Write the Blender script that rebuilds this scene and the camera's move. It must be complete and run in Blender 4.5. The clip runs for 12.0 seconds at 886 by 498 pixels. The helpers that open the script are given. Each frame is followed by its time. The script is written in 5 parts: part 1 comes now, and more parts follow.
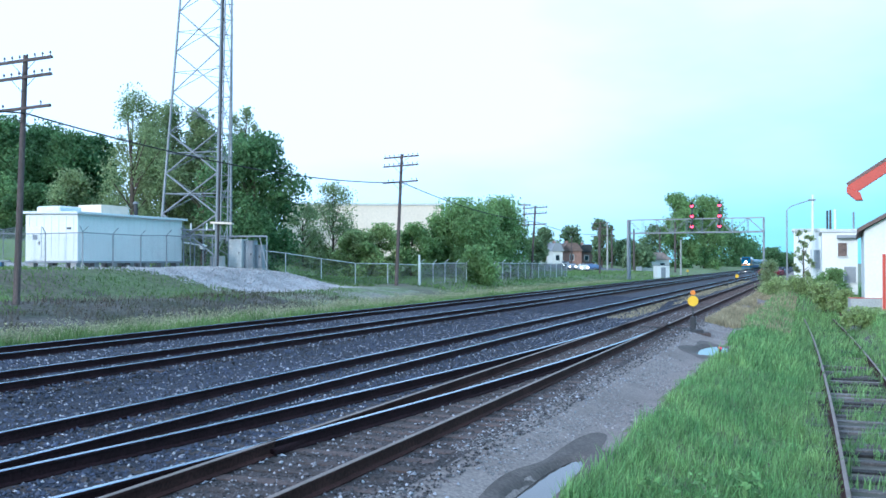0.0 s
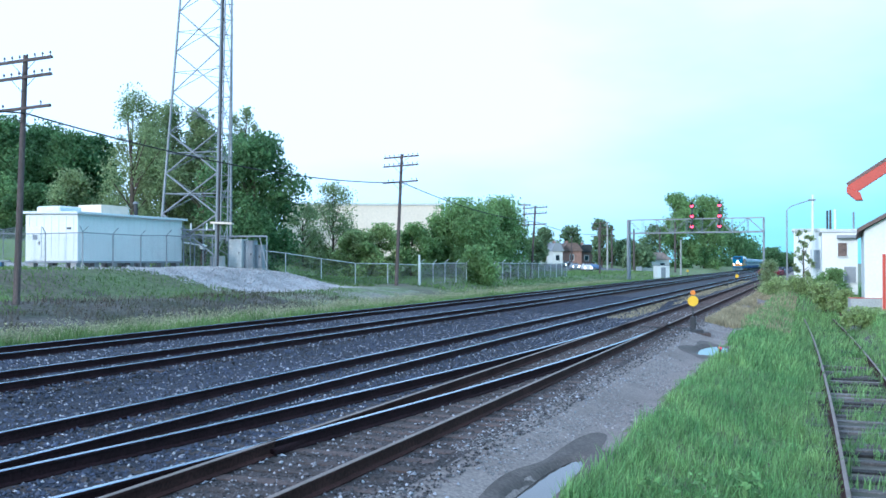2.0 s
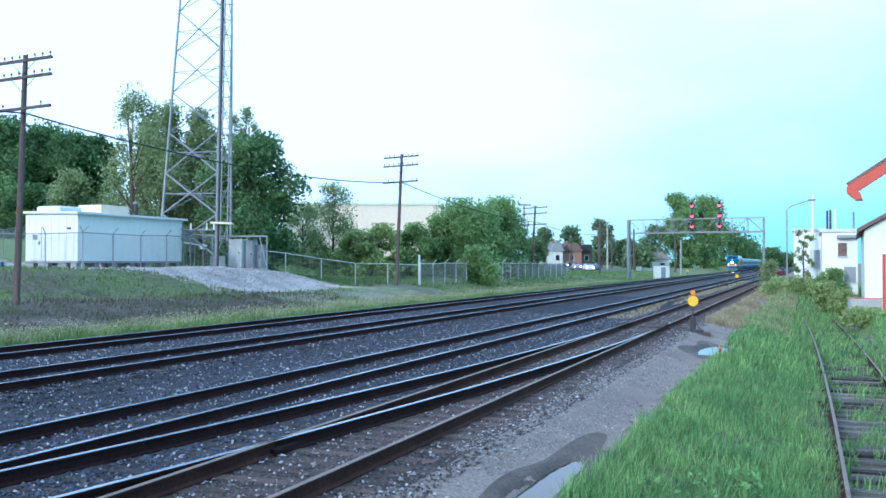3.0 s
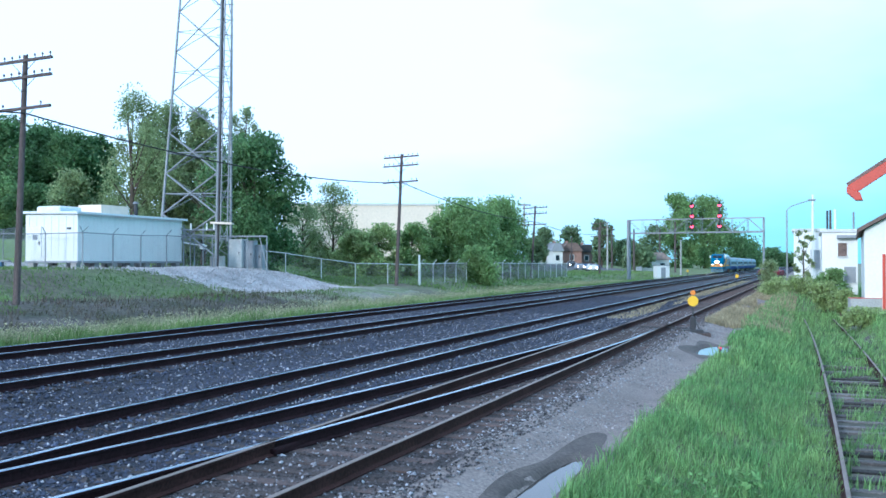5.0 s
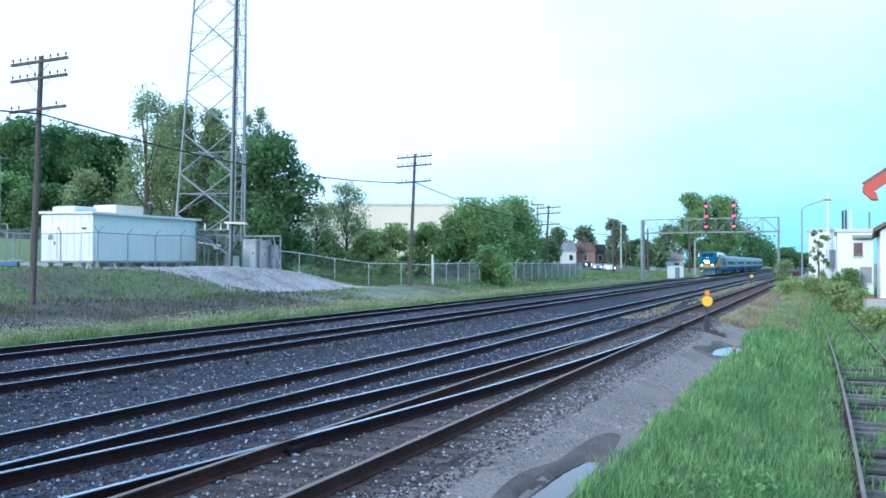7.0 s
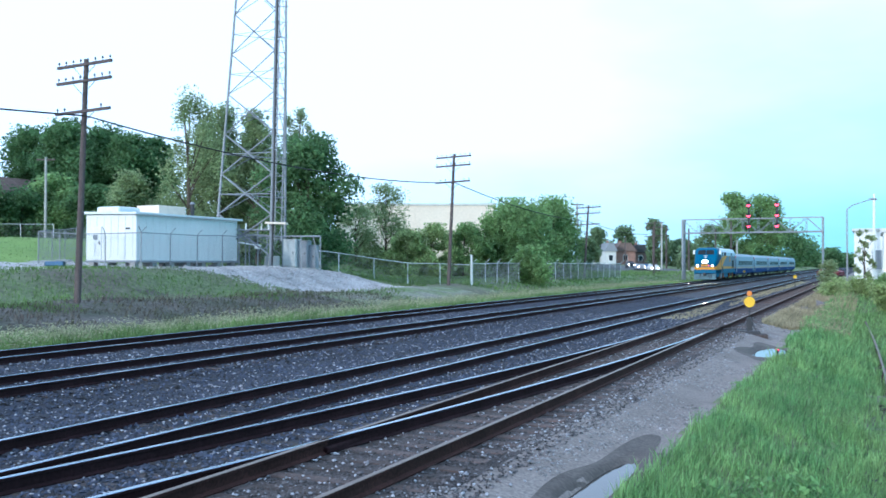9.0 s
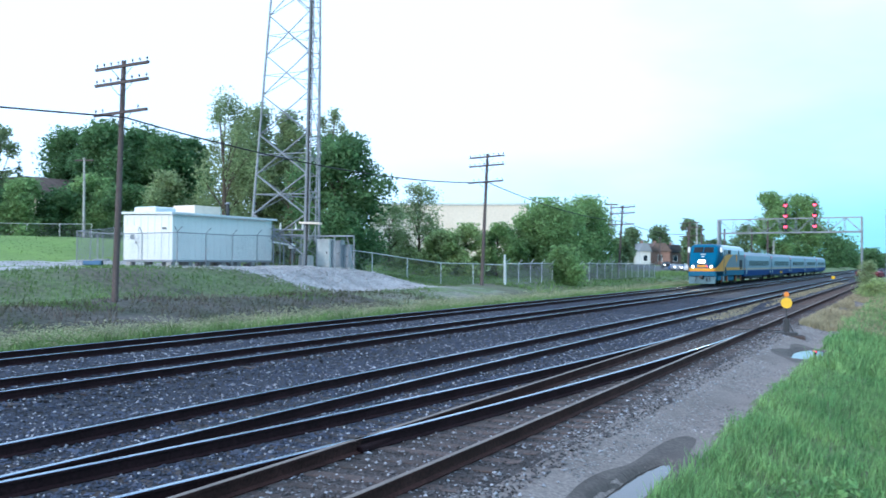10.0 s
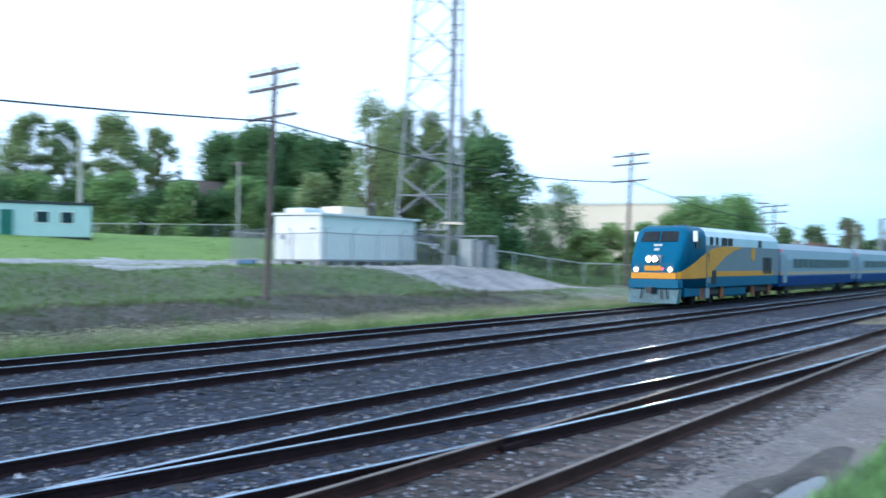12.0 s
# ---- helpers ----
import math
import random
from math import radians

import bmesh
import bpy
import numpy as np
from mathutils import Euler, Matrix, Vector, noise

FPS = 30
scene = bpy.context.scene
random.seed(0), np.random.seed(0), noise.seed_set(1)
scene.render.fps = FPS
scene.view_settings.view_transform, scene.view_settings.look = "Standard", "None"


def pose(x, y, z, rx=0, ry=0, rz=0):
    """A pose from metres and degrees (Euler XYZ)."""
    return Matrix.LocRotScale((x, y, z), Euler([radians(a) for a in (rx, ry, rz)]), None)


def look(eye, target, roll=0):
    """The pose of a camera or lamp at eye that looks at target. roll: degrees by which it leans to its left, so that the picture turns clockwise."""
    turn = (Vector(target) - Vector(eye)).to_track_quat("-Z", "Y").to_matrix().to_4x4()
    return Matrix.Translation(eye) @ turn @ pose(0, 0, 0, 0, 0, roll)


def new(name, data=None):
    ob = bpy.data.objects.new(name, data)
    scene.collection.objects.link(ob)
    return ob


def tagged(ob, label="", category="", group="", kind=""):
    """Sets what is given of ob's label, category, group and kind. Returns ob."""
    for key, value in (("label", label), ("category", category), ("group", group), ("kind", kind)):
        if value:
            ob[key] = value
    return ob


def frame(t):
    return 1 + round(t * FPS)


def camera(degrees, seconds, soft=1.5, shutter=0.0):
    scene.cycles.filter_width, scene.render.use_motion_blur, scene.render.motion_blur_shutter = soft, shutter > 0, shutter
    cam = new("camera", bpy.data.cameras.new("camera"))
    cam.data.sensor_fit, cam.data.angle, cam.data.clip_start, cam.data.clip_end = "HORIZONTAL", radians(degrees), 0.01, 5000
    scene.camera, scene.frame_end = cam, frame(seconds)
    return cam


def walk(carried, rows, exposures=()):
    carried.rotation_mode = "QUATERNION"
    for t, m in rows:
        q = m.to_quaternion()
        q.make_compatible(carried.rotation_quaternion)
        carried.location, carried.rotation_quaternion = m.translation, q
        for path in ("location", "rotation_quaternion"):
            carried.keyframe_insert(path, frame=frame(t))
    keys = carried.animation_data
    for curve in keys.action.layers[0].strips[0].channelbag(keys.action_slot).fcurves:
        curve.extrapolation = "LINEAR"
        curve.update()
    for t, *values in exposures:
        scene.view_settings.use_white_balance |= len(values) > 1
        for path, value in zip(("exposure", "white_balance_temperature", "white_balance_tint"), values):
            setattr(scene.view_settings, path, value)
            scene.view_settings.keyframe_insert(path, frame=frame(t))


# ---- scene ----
EYE = Vector((0.0, 0.0, 2.25))   # z = 0 is the top of the main-line rails
LEAN = 0.38                      # the tracks run along (LEAN, 1)
ALONG = Vector((LEAN, 1, 0)).normalized()
ACROSS = Vector((1, -LEAN, 0)).normalized()
HEADING = math.degrees(math.atan(LEAN))   # clockwise from +y


def aim(yaw, pitch, roll=0.0):
    a, p = radians(yaw), radians(pitch)
    way = Vector((-math.sin(a) * math.cos(p), math.cos(a) * math.cos(p), math.sin(p)))
    return look(EYE, EYE + way * 10, roll)


cam = camera(49.5, 12.0, soft=1.6, shutter=0.9)
PATH = [(0.0, 0.0, 0.842), (3.0, 0.0, 0.842), (5.0, 0.0, 0.845), (5.9, -0.02, 0.845), (6.2, 0.1, 0.842),
        (6.5, 0.358, 0.839, 0.0), (7.0, 0.791, 0.838, 0.02), (8.0, 1.83, 0.838, 0.05), (9.0, 3.114, 0.837, 0.09),
        (9.5, 4.026, 0.832, 0.15), (10.0, 5.093, 0.829, 0.19), (10.5, 6.42, 0.815, 0.2), (11.0, 7.7, 0.81, 0.25),
        (11.5, 9.45, 0.81, 0.3), (11.8, 11.42, 0.8, 0.36), (12.0, 13.55, 0.79, 0.4)]
walk(cam, [(row[0], aim(*row[1:])) for row in PATH], exposures=((0.0, 0.07, 5150.0, 4.0), (9.0, 0.06, 5300.0, 5.0), (12.0, 0.04, 5550.0, 6.5)))

# ---- light: a bright hazy evening sky, the low sun behind the camera ----
SUN_AZ, SUN_EL = 212.0, 11.0     # degrees clockwise from +y; height
world = bpy.data.worlds.new("evening_sky")
scene.world = world
world.use_nodes = True
wn, wl = world.node_tree.nodes, world.node_tree.links
wn.clear()
sky = wn.new("ShaderNodeTexSky")
sky.sky_type = "NISHITA"
sky.sun_disc = False
sky.sun_elevation, sky.sun_rotation = radians(SUN_EL), radians(SUN_AZ)
sky.air_density, sky.dust_density, sky.ozone_density = 1.0, 0.6, 1.5
coords = wn.new("ShaderNodeTexCoord")
stretch = wn.new("ShaderNodeMapping")
stretch.inputs["Scale"].default_value = (1.0, 1.0, 3.0)
cloud = wn.new("ShaderNodeTexNoise")
cloud.inputs["Scale"].default_value = 1.5
cloud.inputs["Detail"].default_value = 6
cloud.inputs["Roughness"].default_value = 0.5
lift = wn.new("ShaderNodeVectorMath")        # thin cloud thickens upwards and to the west
lift.operation = "DOT_PRODUCT"
lift.inputs[1].default_value = (-0.62, 0.1, 1.15)
both = wn.new("ShaderNodeMath")
both.operation = "MULTIPLY_ADD"
both.inputs[1].default_value = 0.85
ramp = wn.new("ShaderNodeValToRGB")
ramp.color_ramp.elements[0].position, ramp.color_ramp.elements[1].position = 0.27, 0.78
ramp.color_ramp.elements[0].color = (0, 0, 0, 1)
ramp.color_ramp.elements[1].color = (1, 1, 1, 1)
haze = wn.new("ShaderNodeMix")
haze.data_type = "RGBA"
haze.inputs["Factor"].default_value = 0.85
haze.inputs["B"].default_value = (2.2, 7.2, 8.8, 1)
veil = wn.new("ShaderNodeMix")
veil.data_type = "RGBA"
veil.inputs["B"].default_value = (9.4, 11.0, 13.4, 1)
back = wn.new("ShaderNodeBackground")
back.inputs["Strength"].default_value = 0.12
wout = wn.new("ShaderNodeOutputWorld")
wl.new(coords.outputs["Generated"], stretch.inputs["Vector"])
wl.new(stretch.outputs["Vector"], cloud.inputs["Vector"])
wl.new(coords.outputs["Generated"], lift.inputs[0])
wl.new(cloud.outputs["Fac"], both.inputs[0])
wl.new(lift.outputs["Value"], both.inputs[2])
wl.new(both.outputs["Value"], ramp.inputs["Fac"])
wl.new(ramp.outputs["Color"], veil.inputs["Factor"])
wl.new(sky.outputs["Color"], haze.inputs["A"])
wl.new(haze.outputs["Result"], veil.inputs["A"])
wl.new(veil.outputs["Result"], back.inputs["Color"])
wl.new(back.outputs["Background"], wout.inputs["Surface"])

sun = new("sun", bpy.data.lights.new("sun", "SUN"))
sun.data.energy, sun.data.angle, sun.data.color = 2.4, radians(10), (1.0, 0.9, 0.78)
a, e = radians(SUN_AZ), radians(SUN_EL)
sun.matrix_world = look((0, 0, 60), Vector((0, 0, 60)) - Vector((math.sin(a) * math.cos(e), math.cos(a) * math.cos(e), math.sin(e))))


# ---- materials ----
def mat(name, base, rough=0.8, metal=0.0, spread=0.25, scale=2.0, fine=30.0, bump=0.3, second=None, per_object=0.0,
        per_island=0.0, stretch_by=(1, 1, 1), emit=None, spec=0.5):
    """A surface with stains at one scale and grain at another; second: the colour that the stains lean to."""
    m = bpy.data.materials.new(name)
    m.use_nodes = True
    n, l = m.node_tree.nodes, m.node_tree.links
    p = n["Principled BSDF"]
    p.inputs["Roughness"].default_value, p.inputs["Metallic"].default_value = rough, metal
    p.inputs["Specular IOR Level"].default_value = spec
    tc, mp = n.new("ShaderNodeTexCoord"), n.new("ShaderNodeMapping")
    mp.inputs["Scale"].default_value = stretch_by
    l.new(tc.outputs["Object"], mp.inputs["Vector"])
    big, small = n.new("ShaderNodeTexNoise"), n.new("ShaderNodeTexNoise")
    for node, s in ((big, scale), (small, fine)):
        node.inputs["Scale"].default_value, node.inputs["Detail"].default_value = s, 5
        l.new(mp.outputs["Vector"], node.inputs["Vector"])
    cr = n.new("ShaderNodeValToRGB")
    c2 = second or tuple(c * (1 - spread) for c in base)
    cr.color_ramp.elements[0].position, cr.color_ramp.elements[1].position = 0.35, 0.68
    cr.color_ramp.elements[0].color, cr.color_ramp.elements[1].color = (*c2, 1), (*base, 1)
    l.new(big.outputs["Fac"], cr.inputs["Fac"])
    hsv = n.new("ShaderNodeHueSaturation")
    l.new(cr.outputs["Color"], hsv.inputs["Color"])
    mr = n.new("ShaderNodeMapRange")
    mr.inputs["From Min"].default_value, mr.inputs["From Max"].default_value = 0.3, 0.7
    mr.inputs["To Min"].default_value, mr.inputs["To Max"].default_value = 1 - spread, 1 + spread
    l.new(small.outputs["Fac"], mr.inputs["Value"])
    value = mr.outputs["Result"]
    for amount, kind in ((per_object, "obj"), (per_island, "isl")):
        if amount:
            src = n.new("ShaderNodeObjectInfo").outputs["Random"] if kind == "obj" else n.new("ShaderNodeNewGeometry").outputs["Random Per Island"]
            r2, mu = n.new("ShaderNodeMapRange"), n.new("ShaderNodeMath")
            r2.inputs["To Min"].default_value, r2.inputs["To Max"].default_value = 1 - amount, 1 + amount
            l.new(src, r2.inputs["Value"])
            mu.operation = "MULTIPLY"
            l.new(value, mu.inputs[0])
            l.new(r2.outputs["Result"], mu.inputs[1])
            value = mu.outputs["Value"]
    l.new(value, hsv.inputs["Value"])
    l.new(hsv.outputs["Color"], p.inputs["Base Color"])
    if bump:
        b = n.new("ShaderNodeBump")
        b.inputs["Strength"].default_value, b.inputs["Distance"].default_value = bump, 0.02
        l.new(small.outputs["Fac"], b.inputs["Height"])
        l.new(b.outputs["Normal"], p.inputs["Normal"])
    if emit:
        p.inputs["Emission Color"].default_value, p.inputs["Emission Strength"].default_value = (*emit[0], 1), emit[1]
    return m


def leafy(name, base, spread=0.34, second=None, scale=0.35):
    m = mat(name, base, rough=0.6, spread=0.2, scale=scale, fine=3.0, bump=0, per_island=spread, spec=0.25,
            second=second or (base[0] * 0.6, base[1] * 0.62, base[2] * 0.6))
    n, l = m.node_tree.nodes, m.node_tree.links
    p, out = n["Principled BSDF"], n["Material Output"]
    thin, mix = n.new("ShaderNodeBsdfTranslucent"), n.new("ShaderNodeMixShader")
    mix.inputs["Fac"].default_value = 0.45
    l.new(p.inputs["Base Color"].links[0].from_socket, thin.inputs["Color"])
    l.new(p.outputs["BSDF"], mix.inputs[1])
    l.new(thin.outputs["BSDF"], mix.inputs[2])
    l.new(mix.outputs["Shader"], out.inputs["Surface"])
    return m


def glass(name, tint=(0.02, 0.03, 0.04), rough=0.06):
    return mat(name, tint, rough=rough, spread=0.1, bump=0.02, scale=0.7, fine=4, spec=0.35)


M_STEEL = mat("polished_rail_steel", (0.32, 0.4, 0.5), rough=0.2, metal=1.0, spread=0.12, scale=3, fine=40, bump=0.05)
M_DULL = mat("worn_rail_top", (0.22, 0.17, 0.145), rough=0.6, metal=0.3, spread=0.25, scale=2, fine=40, bump=0.1)
M_RUST = mat("rusty_rail_side", (0.03, 0.013, 0.015), rough=0.85, spec=0.15, spread=0.35, scale=1.5, fine=25, bump=0.3)
M_RUST_BROWN = mat("brown_rail_side", (0.06, 0.027, 0.023), rough=0.85, spec=0.15, spread=0.35, scale=1.5, fine=25, bump=0.3)
M_TIE_BROWN = mat("dry_brown_tie", (0.1, 0.068, 0.06), rough=0.9, spread=0.4, scale=3, fine=20, bump=0.6, per_object=0.45, stretch_by=(6, 1, 1))
M_TIE = mat("weathered_tie", (0.062, 0.046, 0.042), rough=0.9, spread=0.35, scale=3, fine=20, bump=0.6, per_object=0.4, stretch_by=(6, 1, 1))
M_TIE_GREY = mat("bleached_tie", (0.14, 0.13, 0.125), rough=0.95, spread=0.5, scale=2, fine=18, bump=0.8, per_object=0.85, stretch_by=(1, 7, 1))
M_BALLAST = mat("ballast_bed", (0.034, 0.039, 0.062), rough=0.95, spread=0.7, scale=1.2, fine=38, bump=1.0, second=(0.022, 0.02, 0.024))
M_STONE = mat("ballast_stone", (0.041, 0.05, 0.084), rough=0.7, spread=0.35, scale=2, fine=30, bump=0.4, per_island=0.9)
M_CINDER = mat("brown_cinder_bed", (0.075, 0.06, 0.058), rough=0.95, spread=0.55, scale=1.1, fine=34, bump=1.0, second=(0.03, 0.023, 0.023))
M_SIDE = mat("dusty_siding_stone", (0.1, 0.09, 0.095), rough=0.9, spread=0.3, scale=2, fine=30, bump=0.4, per_island=0.75)
M_PEBBLE = mat("path_pebble", (0.27, 0.25, 0.25), rough=0.92, spread=0.3, scale=2, fine=25, bump=0.3, per_island=0.5)
M_PALE = mat("pale_ballast_stone", (0.36, 0.36, 0.4), rough=0.85, spread=0.3, scale=2, fine=30, bump=0.4, per_island=0.4)
M_DIRT = mat("damp_dirt", (0.25, 0.205, 0.185), rough=0.92, spread=0.35, scale=0.7, fine=22, bump=0.6, second=(0.175, 0.14, 0.125))
M_MUD = mat("wet_mud", (0.125, 0.102, 0.091), rough=0.75, spec=0.2, spread=0.3, scale=1.5, fine=20, bump=0.4)
M_GRAVEL = mat("pale_gravel", (0.45, 0.42, 0.42), rough=0.95, spread=0.35, scale=0.5, fine=9, bump=0.6, second=(0.3, 0.285, 0.285))
M_GRASS = mat("grass_ground", (0.13, 0.21, 0.06), rough=0.95, spread=0.35, scale=0.25, fine=5, bump=0.8, second=(0.12, 0.12, 0.06))
M_WEED = mat("dry_weedy_ground", (0.24, 0.21, 0.19), rough=0.95, spread=0.4, scale=0.3, fine=4, bump=0.9, second=(0.12, 0.17, 0.06))
M_SCRUB = mat("dark_scrubby_earth", (0.115, 0.095, 0.088), rough=0.95, spread=0.5, scale=0.35, fine=4, bump=1.0, second=(0.05, 0.056, 0.034))
M_TURF = mat("rough_bank_turf", (0.12, 0.17, 0.065), rough=0.95, spread=0.4, scale=0.22, fine=4, bump=0.9, second=(0.11, 0.1, 0.07))
M_LAWN = mat("mown_lawn", (0.19, 0.29, 0.06), rough=0.95, spread=0.2, scale=0.15, fine=5, bump=0.5)
M_ROAD = mat("asphalt", (0.11, 0.11, 0.115), rough=0.9, spread=0.2, scale=0.4, fine=14, bump=0.4)
M_BLADE = leafy("grass_blade", (0.29, 0.43, 0.16), 0.5, (0.16, 0.3, 0.115), 0.9)
M_BANK = leafy("bank_grass_blade", (0.17, 0.26, 0.085), 0.35)
M_VERGE = leafy("verge_grass_blade", (0.23, 0.34, 0.12), 0.35)
M_SEED = leafy("pale_seed_head", (0.55, 0.54, 0.36), 0.3)
M_RANK = leafy("rank_weed_leaf", (0.37, 0.5, 0.2), 0.35, (0.3, 0.36, 0.16))
M_DRY = leafy("dry_grass", (0.5, 0.42, 0.27), 0.3)
M_LEAF = leafy("leaf_mid", (0.3, 0.45, 0.18))
M_LEAF_DARK = leafy("leaf_dark", (0.165, 0.285, 0.12))
M_LEAF_OLIVE = leafy("leaf_olive", (0.36, 0.44, 0.22))
M_LEAF_FAR = leafy("leaf_far", (0.22, 0.31, 0.16))
M_BARK = mat("bark", (0.12, 0.09, 0.07), rough=0.95, spread=0.35, scale=2, fine=14, bump=0.8)
M_POLE = mat("weathered_pole_wood", (0.13, 0.1, 0.095), rough=0.9, spread=0.35, scale=1.2, fine=12, bump=0.5, stretch_by=(4, 4, 0.4))
M_WHITE = mat("white_painted_metal", (0.78, 0.78, 0.76), rough=0.45, spread=0.05, scale=0.8, fine=8, bump=0.05)
M_ROOFW = mat("white_roof_sheet", (0.72, 0.74, 0.76), rough=0.4, spread=0.08, scale=0.8, fine=8, bump=0.05)
M_CREAM = mat("cream_cladding", (0.78, 0.66, 0.54), rough=0.7, spread=0.06, scale=0.2, fine=3, bump=0.1)
M_GALV = mat("galvanised_steel", (0.27, 0.28, 0.3), rough=0.55, metal=0.35, spread=0.2, scale=3, fine=25, bump=0.1)
M_GREY = mat("grey_paint", (0.27, 0.285, 0.31), rough=0.5, spread=0.12, scale=2, fine=20, bump=0.1)
M_CONC = mat("concrete", (0.45, 0.44, 0.42), rough=0.9, spread=0.2, scale=1.2, fine=14, bump=0.4)
M_DARK = mat("dark_steel", (0.04, 0.04, 0.045), rough=0.6, spread=0.3, scale=2, fine=20, bump=0.2)
M_BLACK = mat("black_rubber", (0.02, 0.02, 0.022), rough=0.7, spread=0.2, bump=0.1)
M_GLASS = glass("dark_window_glass")
M_RED = mat("red_painted_trim", (0.52, 0.045, 0.02), rough=0.5, spread=0.12, scale=2, fine=20, bump=0.1)
M_ROOF = mat("brown_shingle", (0.2, 0.14, 0.12), rough=0.9, spread=0.3, scale=2, fine=10, bump=0.5)
M_BRICK = mat("brick_wall", (0.34, 0.2, 0.16), rough=0.9, spread=0.25, scale=2, fine=8, bump=0.4)
M_YELLOW = mat("yellow_target_paint", (0.85, 0.5, 0.02), rough=0.5, spread=0.08, scale=4, fine=30, bump=0.1)
M_ORANGE = mat("orange_target_paint", (0.8, 0.25, 0.03), rough=0.5, spread=0.08, scale=4, fine=30, bump=0.1)
M_TEAL = mat("teal_loco_paint", (0.002, 0.105, 0.205), rough=0.5, spec=0.2, spread=0.06, scale=0.6, fine=6, bump=0.03)
M_LGREY = mat("loco_grey_paint", (0.2, 0.23, 0.26), rough=0.5, spec=0.2, spread=0.07, scale=0.6, fine=6, bump=0.03)
M_LROOF = mat("loco_light_roof", (0.55, 0.66, 0.74), rough=0.38, spread=0.1, scale=0.6, fine=6, bump=0.03)
M_LYEL = mat("loco_yellow_paint", (0.72, 0.31, 0.03), rough=0.5, spec=0.2, spread=0.07, scale=0.6, fine=6, bump=0.03)
M_COACH = mat("coach_silver_paint", (0.3, 0.36, 0.42), rough=0.5, spec=0.25, metal=0.1, spread=0.07, scale=0.5, fine=6, bump=0.03)
M_CBLUE = mat("coach_blue_paint", (0.02, 0.07, 0.26), rough=0.5, spec=0.2, spread=0.1, scale=0.5, fine=6, bump=0.03)
M_CSTRIPE = mat("coach_tan_stripe", (0.5, 0.33, 0.2), rough=0.4, spread=0.1, scale=0.5, fine=6, bump=0.03)
M_BOGIE = mat("bogie_grime", (0.06, 0.048, 0.042), rough=0.8, spread=0.4, scale=2, fine=14, bump=0.4)
M_RUSTY = mat("rust_orange_steel", (0.33, 0.11, 0.04), rough=0.8, spread=0.4, scale=3, fine=16, bump=0.3)
M_LAMP = mat("headlight_glow", (1, 1, 1), rough=0.3, bump=0, emit=((1.0, 0.8, 0.48), 20000.0))
M_LAMP_RING = mat("headlight_rim_glow", (1, 1, 1), rough=0.3, bump=0, emit=((1.0, 0.86, 0.6), 25.0))
M_LAMP_LOW = mat("ditch_light_glow", (1, 1, 1), rough=0.3, bump=0, emit=((1.0, 0.82, 0.5), 25.0))
M_SIGRED = mat("red_signal_glow", (0.8, 0.02, 0.05), rough=0.3, bump=0, emit=((1.0, 0.05, 0.12), 3.0))
M_MARKER = mat("dim_red_marker_glow", (0.6, 0.05, 0.08), rough=0.4, bump=0, emit=((1.0, 0.1, 0.15), 0.5))
M_CARLIGHT = mat("car_headlight_glow", (1, 1, 1), rough=0.3, bump=0, emit=((1.0, 0.92, 0.8), 12.0))
M_WATER = mat("puddle_water", (0.05, 0.045, 0.04), rough=0.02, spread=0.1, scale=1, fine=6, bump=0.0, spec=0.5)
M_WATER.node_tree.nodes["Principled BSDF"].inputs["IOR"].default_value = 1.33
M_SIDING = mat("pale_house_siding", (0.62, 0.62, 0.6), rough=0.8, spread=0.1, scale=1, fine=8, bump=0.1)
M_TRAILER = mat("pale_green_trailer", (0.5, 0.65, 0.66), rough=0.5, spread=0.08, scale=1, fine=8, bump=0.08)
M_FENCE = mat("bright_galvanised_pipe", (0.68, 0.7, 0.72), rough=0.5, metal=0.2, spread=0.15, scale=2, fine=20, bump=0.1)
M_TINT = mat("tinted_coach_window", (0.025, 0.03, 0.035), rough=0.35, spread=0.2, scale=0.5, fine=4, bump=0, spec=0.12)
M_BLUE = mat("blue_steel", (0.08, 0.16, 0.3), rough=0.5, spread=0.2, bump=0.1)


# ---- mesh helpers ----
def finish(bm, name, materials):
    me = bpy.data.meshes.new(name)
    bmesh.ops.recalc_face_normals(bm, faces=bm.faces)
    bm.to_mesh(me)
    bm.free()
    for m in materials if isinstance(materials, (list, tuple)) else [materials]:
        me.materials.append(m)
    return me


def part(name, bm, material, parent, label=""):
    ob = new(name, finish(bm, name, material) if isinstance(bm, bmesh.types.BMesh) else bm)
    ob.parent = parent
    return tagged(ob, label)


def raw(name, verts, faces, materials, parent=None):
    me = bpy.data.meshes.new(name)
    me.from_pydata(verts, [], faces)
    for m in materials if isinstance(materials, (list, tuple)) else [materials]:
        me.materials.append(m)
    ob = new(name, me)
    ob.parent = parent
    return ob


def thing(name, m, label, category, group=""):
    ob = new(name)
    ob.empty_display_size = 0.2
    ob.matrix_basis = m
    return tagged(ob, label, category, group)


def box(bm, x0, x1, y0, y1, z0, z1, bevel=0.0, index=0):
    made = bmesh.ops.create_cube(bm, size=1, matrix=Matrix.LocRotScale(((x0 + x1) / 2, (y0 + y1) / 2, (z0 + z1) / 2), None, (x1 - x0, y1 - y0, z1 - z0)))
    faces = {f for v in made["verts"] for f in v.link_faces}
    for f in faces:
        f.material_index = index
    if bevel:
        bmesh.ops.bevel(bm, geom=list({e for f in faces for e in f.edges}), offset=bevel, segments=2, affect="EDGES", profile=0.5)
    return bm


